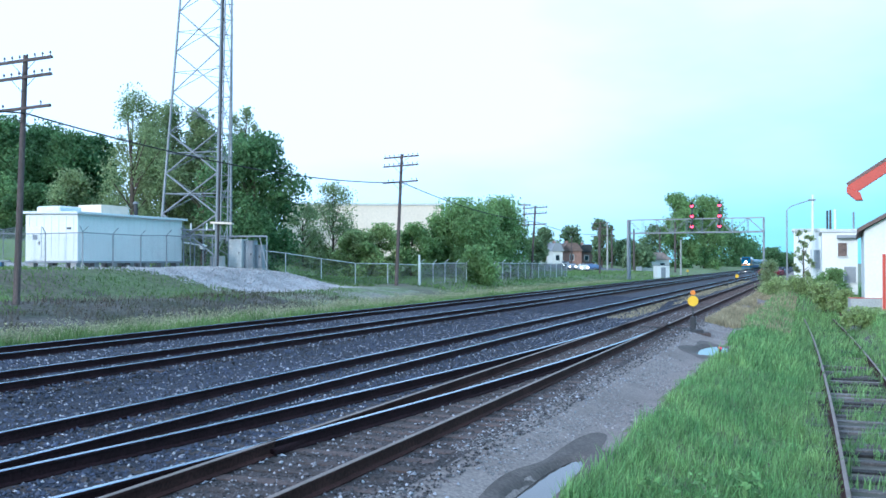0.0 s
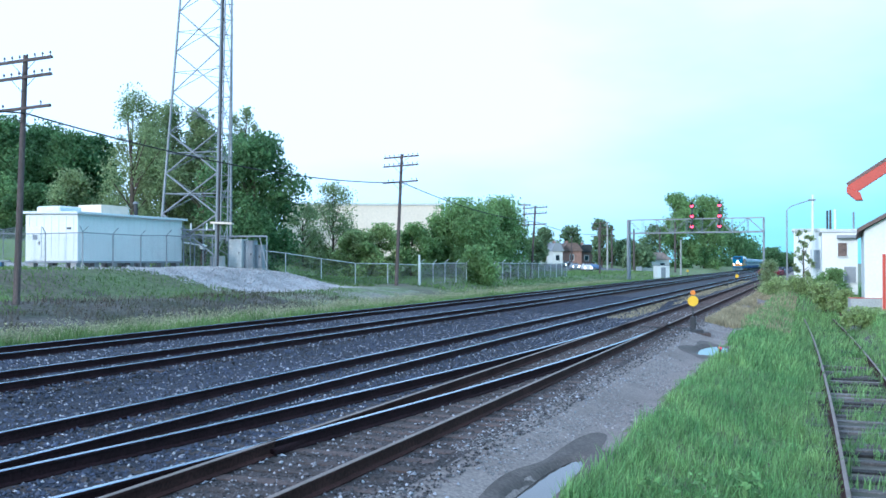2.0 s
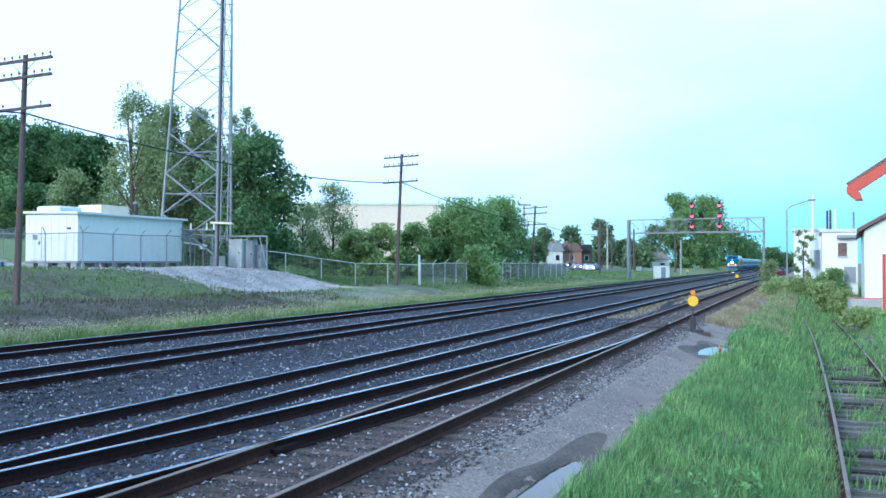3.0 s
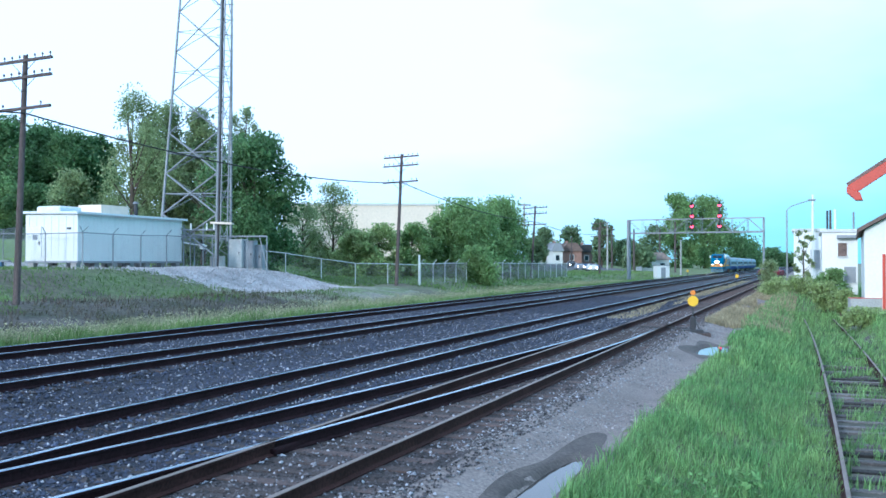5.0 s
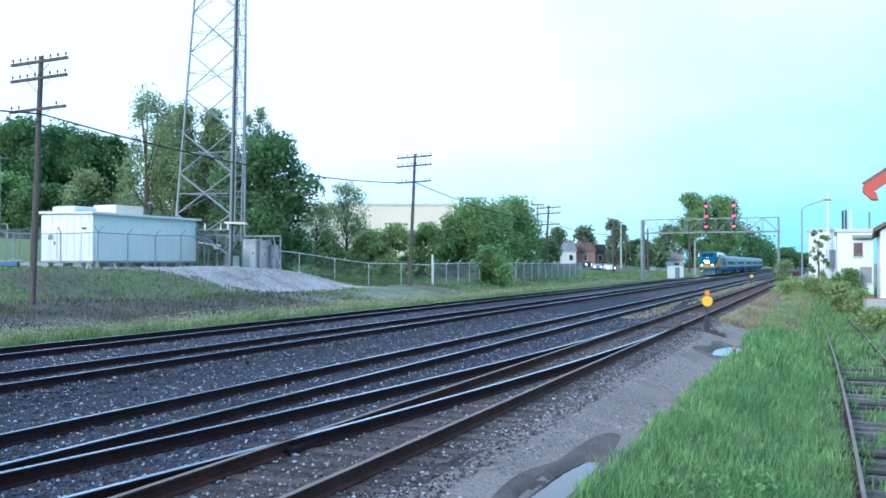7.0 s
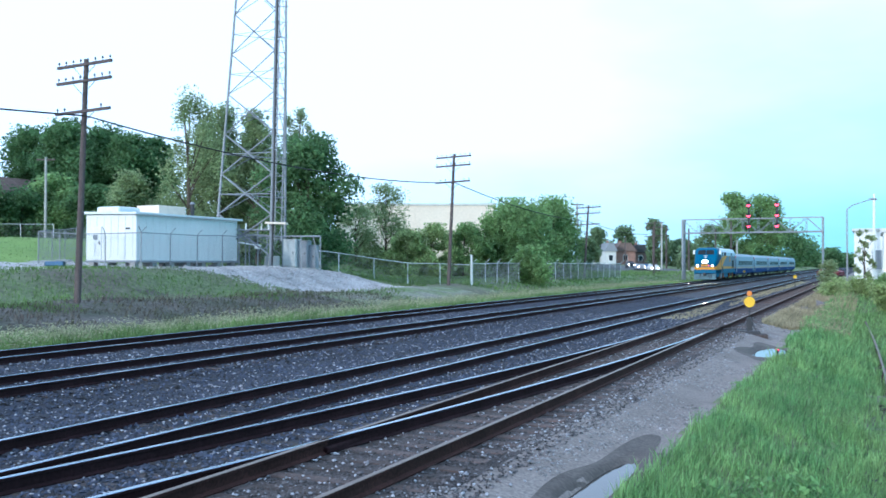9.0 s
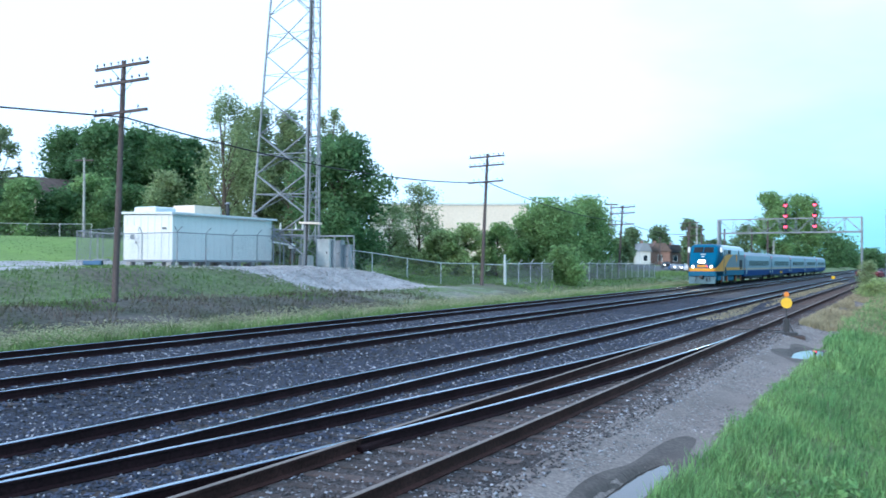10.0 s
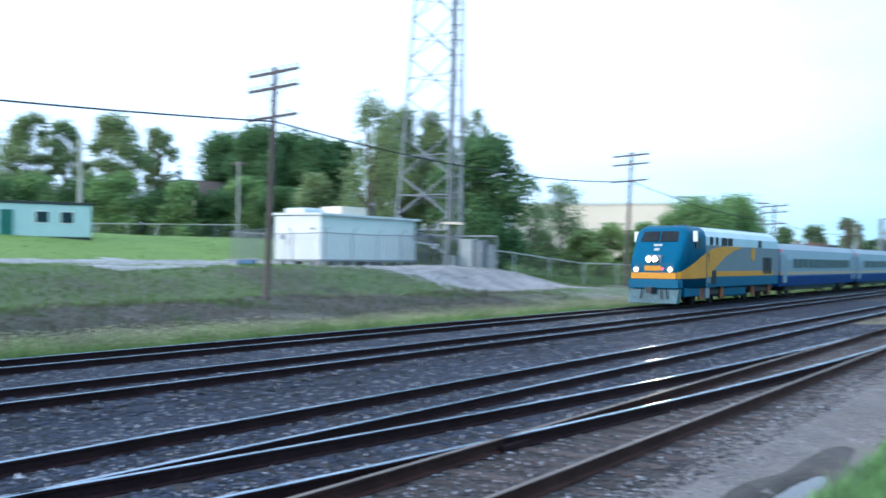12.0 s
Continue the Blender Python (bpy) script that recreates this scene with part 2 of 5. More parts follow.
def cube(x0, x1, y0, y1, z0, z1, bevel=0.0):
    return box(bmesh.new(), x0, x1, y0, y1, z0, z1, bevel)


def rod(bm, p, q, r0, r1=None, sides=8):
    p, q = Vector(p), Vector(q)
    d = q - p
    m = Matrix.Translation((p + q) / 2) @ d.to_track_quat("Z", "Y").to_matrix().to_4x4()
    bmesh.ops.create_cone(bm, cap_ends=True, segments=sides, radius1=r0, radius2=r0 if r1 is None else r1, depth=d.length, matrix=m)
    return bm


def tube(p, q, r0, r1=None, sides=8):
    return rod(bmesh.new(), p, q, r0, r1, sides)


def prism(outline, y0, y1, bevel=0.0):
    """An outline of (x, z), drawn out from y0 to y1."""
    bm = bmesh.new()
    f = bm.faces.new([bm.verts.new((x, y0, z)) for x, z in outline])
    ex = bmesh.ops.extrude_face_region(bm, geom=[f])
    bmesh.ops.translate(bm, verts=[v for v in ex["geom"] if isinstance(v, bmesh.types.BMVert)], vec=(0, y1 - y0, 0))
    if bevel:
        bmesh.ops.bevel(bm, geom=list(bm.edges), offset=bevel, segments=1, affect="EDGES")
    return bm


def at_track(s, y, z=0.0, turn=0.0):
    """The pose of a thing beside the line: s metres (in x) off the origin's parallel, its own +y along the track."""
    return pose(s + LEAN * y, y, z, 0, 0, -HEADING + turn)


def step(a, b, x):
    t = min(1.0, max(0.0, (x - a) / (b - a)))
    return t * t * (3 - 2 * t)


# ---- ground ----
PUDDLES = ((-3.22, 11.7, 0.24, 1.85), (-3.0, 30.0, 0.55, 1.7))   # s, y, half width, half length


def in_puddle(s, y, grow=1.0):
    return min(math.hypot((s - a) / (w * grow), (y - b) / (ln * grow)) + 0.28 * noise.noise(Vector((s * 1.3, y * 0.9, 5))) for a, b, w, ln in PUDDLES)


def spur(y):
    return 1.32 - 0.00047 * max(0.0, y - 12.5) ** 2


def height(s, y):
    """The lie of the land: s across the line, y ahead."""
    n = noise.noise(Vector((s * 0.25, y * 0.25, 0))) * 0.12
    if s > -5.0:
        z = -0.192 - 0.275 * step(-4.5, -3.1, s) - 0.55 * step(-2.5, 0.3, s)
        z += 0.85 * max(step(50, 75, y) * step(-3, -1, s), step(28, 46, y) * step(2.25, 3.2, s))
        z += n * 0.3 * step(-4, -1, s) * step(1.5, 4.5, abs(s - 1.2))
        z -= 0.045 * step(1.7, 1.3, abs(s - spur(y))) * step(55, 50, y)
        k = step(1.12, 0.75, in_puddle(s, y))
        return z * (1 - k) - 0.54 * k
    if s > -22.8:
        return -0.192 + 0.012 * step(-7.4, -8.4, s) - 0.1 * step(-11.4, -12.5, s) * step(-14.5, -13.5, s)
    bank = -0.192 - 0.28 * step(-22.8, -24.5, s) + 0.95 * step(-27, -33.5, s)
    pad = step(36, 46, y) * step(78, 66, y)
    fall = step(64, 90, y) * step(-62, -46, s)
    bank += 1.45 * (pad * step(-33.5, -38.5, s) + (1 - pad) * step(-34.5, -43, s)) * (1 - 0.9 * fall)
    bank += 2.4 * step(-46, -70, s) * (1 - fall) * step(150, 112, y)
    return bank + n * step(-23, -27, s)


def ground_mesh():
    ss = [-1500, -700, -350, -200, -140, -110, -90, -80] + [-76 + 2 * i for i in range(12)] + [-52.5 + 0.75 * i for i in range(38)] + \
         [-24 + 0.4 * i for i in range(4)] + [-22.4, -19, -15.6, -13.5, -12.4, -10.4, -8, -7.5, -6, -5.2] + [-5 + 0.3 * i for i in range(3)] + [-4.1 + 0.1 * i for i in range(21)] + [-1.9 + 0.3 * i for i in range(12)] + \
         [1.9, 2.8, 4, 6, 9, 14, 22, 40, 80, 200, 500, 1500]
    ys = [-800, -300, -120, -60, -30, -15, -8, -3] + [2.0 * i for i in range(0, 4)] + [8 + 0.25 * i for i in range(26)] + [14.5 + 0.5 * i for i in range(27)] + [28 + 0.25 * i for i in range(18)] + [32.5 + 0.5 * i for i in range(15)] + [40 + 1.5 * i for i in range(54)] + \
         [123, 130, 140, 155, 175, 200, 240, 300, 400, 600, 1000, 2000, 4000]
    verts, faces, idx = [], [], []
    for y in ys:
        for s in ss:
            verts.append((s + LEAN * y, y, height(s, y)))
    w = len(ss)
    for j in range(len(ys) - 1):
        for i in range(w - 1):
            faces.append((j * w + i, j * w + i + 1, (j + 1) * w + i + 1, (j + 1) * w + i))
            s, y = (ss[i] + ss[i + 1]) / 2, (ys[j] + ys[j + 1]) / 2
            wob = noise.noise(Vector((s * 0.3, y * 0.3, 3))) * 1.2 + noise.noise(Vector((s * 1.3, y * 1.1, 4))) * 0.7
            if abs(s - spur(y)) < 1.4 and y < 50:
                k = 7
            elif s > -2.9 + wob * 0.35:
                k = 3 if y < 120 else 4
            elif s > -4.35 + wob * 0.15:
                k = 1
            elif s > -7.5 and y < 45:
                k = 6
            elif s > -22.9:
                k = 0
            elif 40 + wob < y < 71 + wob * 1.5 and -47 < s < -33 - min(7.5, max(0.0, (60 - y) * 0.75)) + wob * 0.8:
                k = 2
            elif s < -46.5 + wob and y < 80:
                k = 5 if not -52 + wob * 0.5 < s < -48.5 + wob * 0.5 else 2
            elif s < -90 or y > 90:
                k = 3
            else:
                k = 8 if s < -34.0 + wob * 1.6 or y > 74 + wob * 4 else 7 if y < 56 + wob * 4 else 4
            idx.append(k)
    ob = raw("ground", verts, faces, [M_BALLAST, M_DIRT, M_GRAVEL, M_GRASS, M_WEED, M_LAWN, M_CINDER, M_SCRUB, M_TURF])
    ob.data.polygons.foreach_set("material_index", idx)
    ob.data.polygons.foreach_set("use_smooth", [True] * len(faces))
    return tagged(ob, "railway ground with ballast, dirt path, gravel pad and grass", "ground", kind="structure")


ground_mesh()


# ---- tracks ----
RAIL = [(-0.07, -0.18), (0.07, -0.18), (0.07, -0.165), (0.012, -0.145), (0.012, -0.045), (0.036, -0.035), (0.036, -0.006),
        (0.028, 0.0), (-0.028, 0.0), (-0.036, -0.006), (-0.036, -0.035), (-0.012, -0.045), (-0.012, -0.145), (-0.07, -0.165)]
GAUGE = 1.435 + 0.072


def rail_mesh(name, line, ys, side, z, top, parent, label=""):
    """line(y) gives the track's s; side -1 or 1 the rail."""
    verts, faces, idx = [], [], []
    k = len(RAIL)
    for y in ys:
        d = 0.05
        p = Vector((line(y) + LEAN * y, y, z))
        t = (Vector((line(y + d) + LEAN * (y + d), y + d, z)) - p).normalized()
        c = Vector((t.y, -t.x, 0))
        for x, h in RAIL:
            verts.append(p + c * (side * GAUGE / 2 + x) + Vector((0, 0, h)))
    for j in range(len(ys) - 1):
        for i in range(k):
            faces.append((j * k + i, j * k + (i + 1) % k, (j + 1) * k + (i + 1) % k, (j + 1) * k + i))
            idx.append(0 if i in (6, 7) else 1)
    faces += [tuple(range(k)), tuple(range((len(ys) - 1) * k, len(ys) * k))]
    idx += [1, 1]
    ob = raw(name, verts, faces, [top, M_RUST_BROWN if top is M_DULL else M_RUST], parent)
    ob.data.polygons.foreach_set("material_index", idx)
    return tagged(ob, label)


def tie_mesh(material, length=2.6, w=0.23):
    bm = cube(-length / 2, length / 2, -w / 2, w / 2, -0.17, 0.0, 0.015)
    return finish(bm, "tie", material)


def track(label, line, y0, y1, z, tops, tie_mat, near, pitch=0.56, sunk=0.0, bent=()):
    """near: the stretch whose ties are pieces of their own; the others are joined."""
    root = thing("railway_track", Matrix.Identity(4), label, "track", "railway tracks")
    ys = sorted({y0, y1, *bent, *[y for y in (-60, -30, -10, 0, 20, 40, 60, 80, 100, 150, 200, 300, 450, 700) if y0 < y < y1]})
    for side, top in zip((-1, 1), tops):
        rail_mesh("rail", line, ys, side, z, top, root)
    me = tie_mesh(tie_mat)
    rng = random.Random(int(abs(line(20)) * 100))
    verts, faces = [], []
    y = y0 + 0.3
    while y < min(y1, 220):
        s = line(y)
        turn = rng.uniform(-1.2, 1.2)
        dz = z - 0.18 - sunk * rng.random()
        if near[0] < y < near[1]:
            ob = new("tie", me)
            ob.parent = root
            ob.matrix_basis = pose(s + LEAN * y + rng.uniform(-0.06, 0.06), y, dz, rng.uniform(-0.6, 0.6), rng.uniform(-0.5, 0.5), -HEADING + turn)
        else:
            m = at_track(s, y, dz, turn)
            o = len(verts)
            verts += [m @ Vector(c) for c in ((-1.3, -0.11, 0), (1.3, -0.11, 0), (1.3, 0.11, 0), (-1.3, 0.11, 0), (-1.3, -0.11, -0.1), (1.3, -0.11, -0.1), (1.3, 0.11, -0.1), (-1.3, 0.11, -0.1))]
            faces += [(o, o + 1, o + 2, o + 3), (o, o + 4, o + 5, o + 1), (o + 1, o + 5, o + 6, o + 2), (o + 2, o + 6, o + 7, o + 3), (o + 3, o + 7, o + 4, o)]
        y += pitch * 0.935 * (rng.uniform(0.93, 1.07) if not sunk else rng.choice((0.8, 0.95, 1.0, 1.1, 1.3)))
    far = raw("tie_run", verts, faces, tie_mat, root)
    tagged(far, kind="stuff")
    return root


def straight(s):
    return lambda y: s


def turnout(y):
    return -6.0 - 0.0032 * max(0.0, 35 - y) ** 2


T_FAR, T_SECOND, T_THIRD, T_NEAR = -20.93, -15.98, -9.98, -6.0
track("far main-line track with brown wooden ties in dark ballast", straight(T_FAR), -80, 540, 0, (M_STEEL, M_STEEL), M_TIE, (14, 60))
track("second main-line track with brown wooden ties in dark ballast", straight(T_SECOND), -80, 540, 0, (M_STEEL, M_STEEL), M_TIE, (10, 60))
track("third track with bright rails and grey-brown ties", straight(T_THIRD), -80, 540, 0, (M_STEEL, M_STEEL), M_TIE, (6, 60))
track("bright rails curving out of the siding at a turnout", turnout, 0.5, 36, 0, (M_STEEL, M_STEEL), M_TIE, (6, 12), bent=[0.5 + 1.5 * i for i in range(24)])
track("near siding track with rusty brown rails and wooden ties", straight(T_NEAR), -60, 500, 0, (M_DULL, M_DULL), M_TIE_BROWN, (6, 60))


track("overgrown rusty spur track with bleached split ties", spur, -20, 53, -0.82, (M_DULL, M_DULL), M_TIE_GREY, (4, 50), pitch=0.66, sunk=0.05,
      bent=[10 + 4 * i for i in range(11)])


frog = thing("track_frog", at_track(-6.78, 12.7, 0.0), "dark cast-steel crossing where the rails of the turnout meet", "frog")
part("casting", cube(-0.07, 0.07, -0.6, 0.6, -0.175, -0.09, 0.02), M_RUST, frog)


# ---- telegraph poles ----
def telegraph_pole(m, tall, lean, seed, drop=False):
    rng = random.Random(seed)
    root = thing("telegraph_pole", m @ pose(0, 0, 0, 0, lean, 0), "weathered brown wooden telegraph pole with three crossarms", "pole", "telegraph poles")
    part("pole", tube((0, 0, -0.5), (0, 0, tall), 0.155, 0.105, 12), M_POLE, root)
    for k, (z, tilt) in enumerate(((tall - 0.25, 0.02), (tall - 0.95, 0.015), (tall - 2.25, -0.02))):
        def canted(bm):
            bmesh.ops.rotate(bm, verts=bm.verts, cent=(0, 0, z), matrix=Matrix.Rotation(radians(-lean - 2.2), 3, "Y"))
            return bm
        arm = part("crossarm", canted(cube(-1.52, 1.52, -0.16, -0.05, z - 0.06, z + 0.06, 0.01)), M_POLE, root)
        for i in range(8):
            x = -1.42 + i * 0.406
            if k == 2 and rng.random() < 0.6:
                continue
            b = tube((x, -0.1, z + 0.05), (x, -0.1, z + 0.16), 0.014, None, 6)
            rod(b, (x, -0.1, z + 0.14), (x, -0.1, z + 0.19), 0.035, 0.045, 8)
            rod(b, (x, -0.1, z + 0.19), (x, -0.1, z + 0.25), 0.045, 0.02, 8)
            part("insulator", canted(b), M_DARK, arm)
        for sx in (-1, 1):
            part("brace", tube((sx * 0.65, -0.14, z - 0.05), (0, -0.15, z - 0.6), 0.015, None, 6), M_DARK, root)
    return root


POLES = [(-33.12, 40.2, 0.45, 10.5, 2.3), (-33.0, 77.0, 0.55, 10.45, 2.6), (-33.0, 114.5, 0.3, 8.8, 3.4), (-34, 3.0, 0.4, 9.3, 0), (-33, 152, 0.3, 8.5, 1)]
for i, (s, y, z, tall, lean) in enumerate(POLES):
    telegraph_pole(at_track(s, y, z), tall, lean, i)


def wire(p, q, sag, r=0.036, name="overhead_wire"):
    n = 20
    pts = [Vector(p).lerp(Vector(q), i / n) - Vector((0, 0, sag * 4 * (i / n) * (1 - i / n))) for i in range(n + 1)]
    side = (Vector(q) - Vector(p)).cross(Vector((0, 0, 1))).normalized()
    verts = [c + side * (r * math.cos(math.tau * k / 5)) + Vector((0, 0, r * math.sin(math.tau * k / 5))) for c in pts for k in range(5)]
    faces = [(i * 5 + k, i * 5 + (k + 1) % 5, i * 5 + 5 + (k + 1) % 5, i * 5 + 5 + k) for i in range(n) for k in range(5)]
    ob = raw(name, verts, faces, M_BLACK)
    return tagged(ob, "thick black cable slung between telegraph poles", "cable", "overhead cables")


def pole_point(k, x, down):
    s, y, z, tall, lean = POLES[k]
    return at_track(s, y, z) @ pose(0, 0, 0, 0, lean, 0) @ Vector((x, -0.1, tall - down))


wire(pole_point(3, 0.2, 2.5), pole_point(0, 0.2, 2.45), 0.5)
wire(pole_point(0, 0.2, 2.45), pole_point(1, 0.2, 2.3), 0.8)
wire(pole_point(1, 0.2, 2.3), pole_point(2, 0.2, 1.9), 0.6)
wire(pole_point(2, 0.2, 1.9), pole_point(4, 0.2, 1.9), 0.6)


# ---- equipment shelter on its gravel pad ----
def shelter():
    z0 = 2.25 - 8 * 56 / 1701 + 0.05
    root = thing("equipment_shelter", pose(-21.3, 56.0, z0, 0, 0, -HEADING), "white ribbed metal equipment shelter on concrete blocks", "shelter")
    w, ln, h = 3.9, 10.0, 3.1
    bm = cube(-w, 0, 0, ln, 0.32, h, 0.03)
    part("body", bm, M_WHITE, root)
    for i in range(17):
        y = 0.3 + i * (ln - 0.5) / 16
        part("wall_rib", cube(-0.002, 0.03, y - 0.03, y + 0.03, 0.45, h - 0.12, 0.008), M_WHITE, root)
    for i in range(7):
        x = -w + 0.3 + i * (w - 0.6) / 6
        part("wall_rib", cube(x - 0.03, x + 0.03, -0.03, 0.002, 0.45, h - 0.12, 0.008), M_WHITE, root)
    roof = prism([(-w - 0.3, h + 0.06), (0.25, h - 0.02), (0.25, h + 0.12), (-w - 0.3, h + 0.2)], -0.3, ln + 0.3, 0.015)
    part("roof", roof, M_ROOFW, root, "white overhanging sheet roof")
    part("sill", cube(-w - 0.04, 0.05, -0.05, ln + 0.05, 0.22, 0.34, 0.01), M_GREY, root)
    door = part("door", cube(-w + 0.35, -w + 1.25, -0.06, -0.002, 0.4, 2.4, 0.01), M_WHITE, root)
    part("handle", cube(-w + 1.1, -w + 1.16, -0.12, -0.06, 1.3, 1.5, 0.01), M_DARK, door)
    part("vent", cube(-w + 0.62, -w + 0.98, -0.08, -0.06, 1.6, 1.9, 0.01), M_GREY, door)
    part("door_lamp", cube(-0.7, -0.45, -0.14, -0.03, 2.2, 2.3, 0.02), M_DARK, root)
    for x in (-0.35, -w + 0.35):
        for i in range(7):
            y = 0.25 + i * (ln - 0.5) / 6
            part("block", cube(x - 0.2, x + 0.2, y - 0.2, y + 0.2, -0.35, 0.22, 0.02), M_CONC, root)
    part("roof_hatch", cube(-3.4, -1.6, 0.3, 2.2, h + 0.12, h + 0.52, 0.14), M_ROOFW, root, "low pale roof cover")
    part("roof_unit", cube(-3.0, -1.2, 3.4, 6.0, h + 0.1, h + 0.75, 0.04), M_CREAM, root, "cream rooftop cooling unit")
    part("exhaust", tube((-0.9, 6.3, h), (-0.9, 6.3, h + 0.95), 0.13, None, 10), M_DARK, root)
    part("exhaust_cap", tube((-0.9, 6.3, h + 0.95), (-0.9, 6.3, h + 1.1), 0.22, 0.1, 10), M_GALV, root)
    part("finial", tube((-1.5, 0.1, h + 0.1), (-1.5, 0.1, h + 0.4), 0.05, 0.02, 8), M_WHITE, root)
    return root


shelter()


# ---- lattice mast ----
def mast():
    d = 66.0
    x0 = (350 - 784) / 1701 * d
    root = thing("lattice_mast", pose(x0, d, 1.75, 0, 1.9, 0), "tall galvanised steel lattice radio mast with cross bracing", "mast")
    top, wb, wt = 30.0, 4.85, 2.4

    def corner(i, z):
        w = wb + (wt - wb) * z / top
        r = w / math.sqrt(3)
        a0 = radians((177, 301, 61)[i])
        return Vector((r * math.cos(a0) + (0.36 if i else 0.0), r * math.sin(a0), z))
    for i in range(3):
        part("leg", tube(corner(i, -0.1), corner(i, top), 0.1, 0.06, 10), M_GALV, root)
        part("footing", tube(corner(i, -0.6), corner(i, 0.25), 0.4, None, 12), M_CONC, root)
    zs = [1.0]
    while zs[-1] < top - 3:
        zs.append(zs[-1] + 2.8)
    for za, zb in zip(zs, zs[1:]):
        for i in range(3):
            j = (i + 1) % 3
            r = (0.06 if za < 9 else 0.04) if i == 0 else 0.024
            part("brace", tube(corner(i, za), corner(j, zb), r, None, 6), M_GALV, root)
            part("brace", tube(corner(j, za), corner(i, zb), r, None, 6), M_GALV, root)
            part("girt", tube(corner(i, (za + zb) / 2), corner(j, (za + zb) / 2), 0.04 if za < 9 else 0.02, None, 6), M_GALV, root)
    out = Vector((0.72, -0.05, 0))
    ladder = part("ladder", tube(corner(1, 2) + out, corner(1, top) + out, 0.045, None, 6), M_GALV, root)
    part("stile", tube(corner(1, 2) + out * 0.35, corner(1, top) + out * 0.35, 0.045, None, 6), M_GALV, ladder)
    part("cable_run", tube(corner(1, 0.3) + out * 0.15, corner(1, top) + out * 0.15, 0.075, None, 6), M_DARK, ladder)
    for k in range(24):
        z = 2.2 + k * 1.05
        part("rung", tube(corner(1, z) - out * 0.4, corner(1, z) + out * 1.2, 0.03, None, 5), M_GALV, ladder)
    part("platform", cube(corner(1, 3.2).x - 0.3, corner(1, 3.2).x + 1.1, corner(1, 3.2).y - 0.6, corner(1, 3.2).y + 0.2, 3.15, 3.28), M_CREAM, root)
    return root


mast()


# ---- trees ----
def leaves(rng, centres, radii, count, size, plume=0.85):
    """Small folded leaf clumps, scattered through and over the lobes of a crown."""
    r = np.random.RandomState(rng.randint(0, 10 ** 6))
    c, q = np.array(centres), np.array(radii)
    pick = r.choice(len(c), count, p=q ** 2 / np.sum(q ** 2))
    p = c[pick] + np.clip(r.normal(size=(count, 3)), -2.1, 2.1) * (q[pick] * 0.66)[:, None] * np.array((1.35 - plume * 0.4, 1.35 - plume * 0.4, plume))
    u = r.normal(size=(count, 3))
    u /= np.linalg.norm(u, axis=1)[:, None]
    v = np.cross(u, r.normal(size=(count, 3)))
    v /= np.linalg.norm(v, axis=1)[:, None]
    s = size * (0.6 + 0.8 * r.rand(count))[:, None]
    w = np.cross(u, v)
    verts = np.stack([p - u * s, p + v * s * 0.55 + w * s * 0.15, p + u * s, p - v * s * 0.55 + w * s * 0.15], 1).reshape(-1, 3)
    i = np.arange(count)[:, None] * 4
    faces = np.concatenate([np.hstack([i, i + 1, i + 2]), np.hstack([i, i + 2, i + 3])])
    return verts, faces


def tree(name, x, y, z, tall, wide, label, leaf, seed, lobes=40, count=8000, size=0.24, low=0.12, airy=0.16, category="tree", group="", belly=0.45, plume=0.85):
    """airy: the lobes' size against the crown's width; belly: how high the crown is widest."""
    rng = random.Random(seed)
    root = thing(name, pose(x, y, z), label, category, group)
    bm = bmesh.new()
    top = Vector((rng.uniform(-0.3, 0.3), rng.uniform(-0.3, 0.3), tall * 0.78))
    rod(bm, (0, 0, -1.2), top * 0.5, tall * 0.018 + 0.05, tall * 0.012, 9)
    rod(bm, top * 0.5, top, tall * 0.012, tall * 0.004, 8)
    centres, radii = [], []
    for k in range(lobes):
        h = (k + rng.random()) / lobes
        prof = math.sin(math.pi * 0.5 * min(1.0, (h + 0.12) / belly)) if h < belly else math.cos(math.pi * 0.5 * (h - belly) / (1.06 - belly))
        prof = prof ** 0.6
        a0 = rng.uniform(0, math.tau)
        rr = wide * airy * rng.uniform(0.55, 1.2)
        d = max(0.0, wide / 2 * prof * rng.uniform(0.9, 1.2) - rr * 0.4) * rng.random() ** 0.4
        c = Vector((d * math.cos(a0), d * math.sin(a0), tall * (low + (1 - low) * h)))
        c.z = min(c.z, tall - rr * 0.7)
        centres.append(c)
        radii.append(rr)
        if c.z > tall * 0.2 and k % 2:
            start = top * min(0.9, max(0.2, c.z / tall * 0.75))
            rod(bm, start, c, tall * 0.006, tall * 0.002, 5)
    part("trunk", bm, M_BARK, root)
    if y < 200 and count > 1000:
        count, size = int(count * 1.8), size * 0.74
    verts, faces = leaves(rng, centres, radii, count, size, plume)
    raw("crown", verts.tolist(), faces.tolist(), leaf, root)
    return root


def px(x, d):
    """The x of a place at depth d, seen x to the right on the first view."""
    return (x - 784) / 1701 * d


def up(y, d):
    return 2.25 - (y - 466) / 1701 * d


def tree_at(name, x0, x1, y_top, y_base, d, label, leaf, seed, **kw):
    base = up(y_base, d)
    return tree(name, px((x0 + x1) / 2, d), d, base, up(y_top, d) - base, (x1 - x0) / 1701 * d, label, leaf, seed, **kw)


def turned(x, d, yaw):
    """A place at depth d when the camera has turned left by yaw degrees."""
    u, a0 = (x - 784) / 1701, radians(yaw)
    return (u * math.cos(a0) - math.sin(a0)) * d, (u * math.sin(a0) + math.cos(a0)) * d


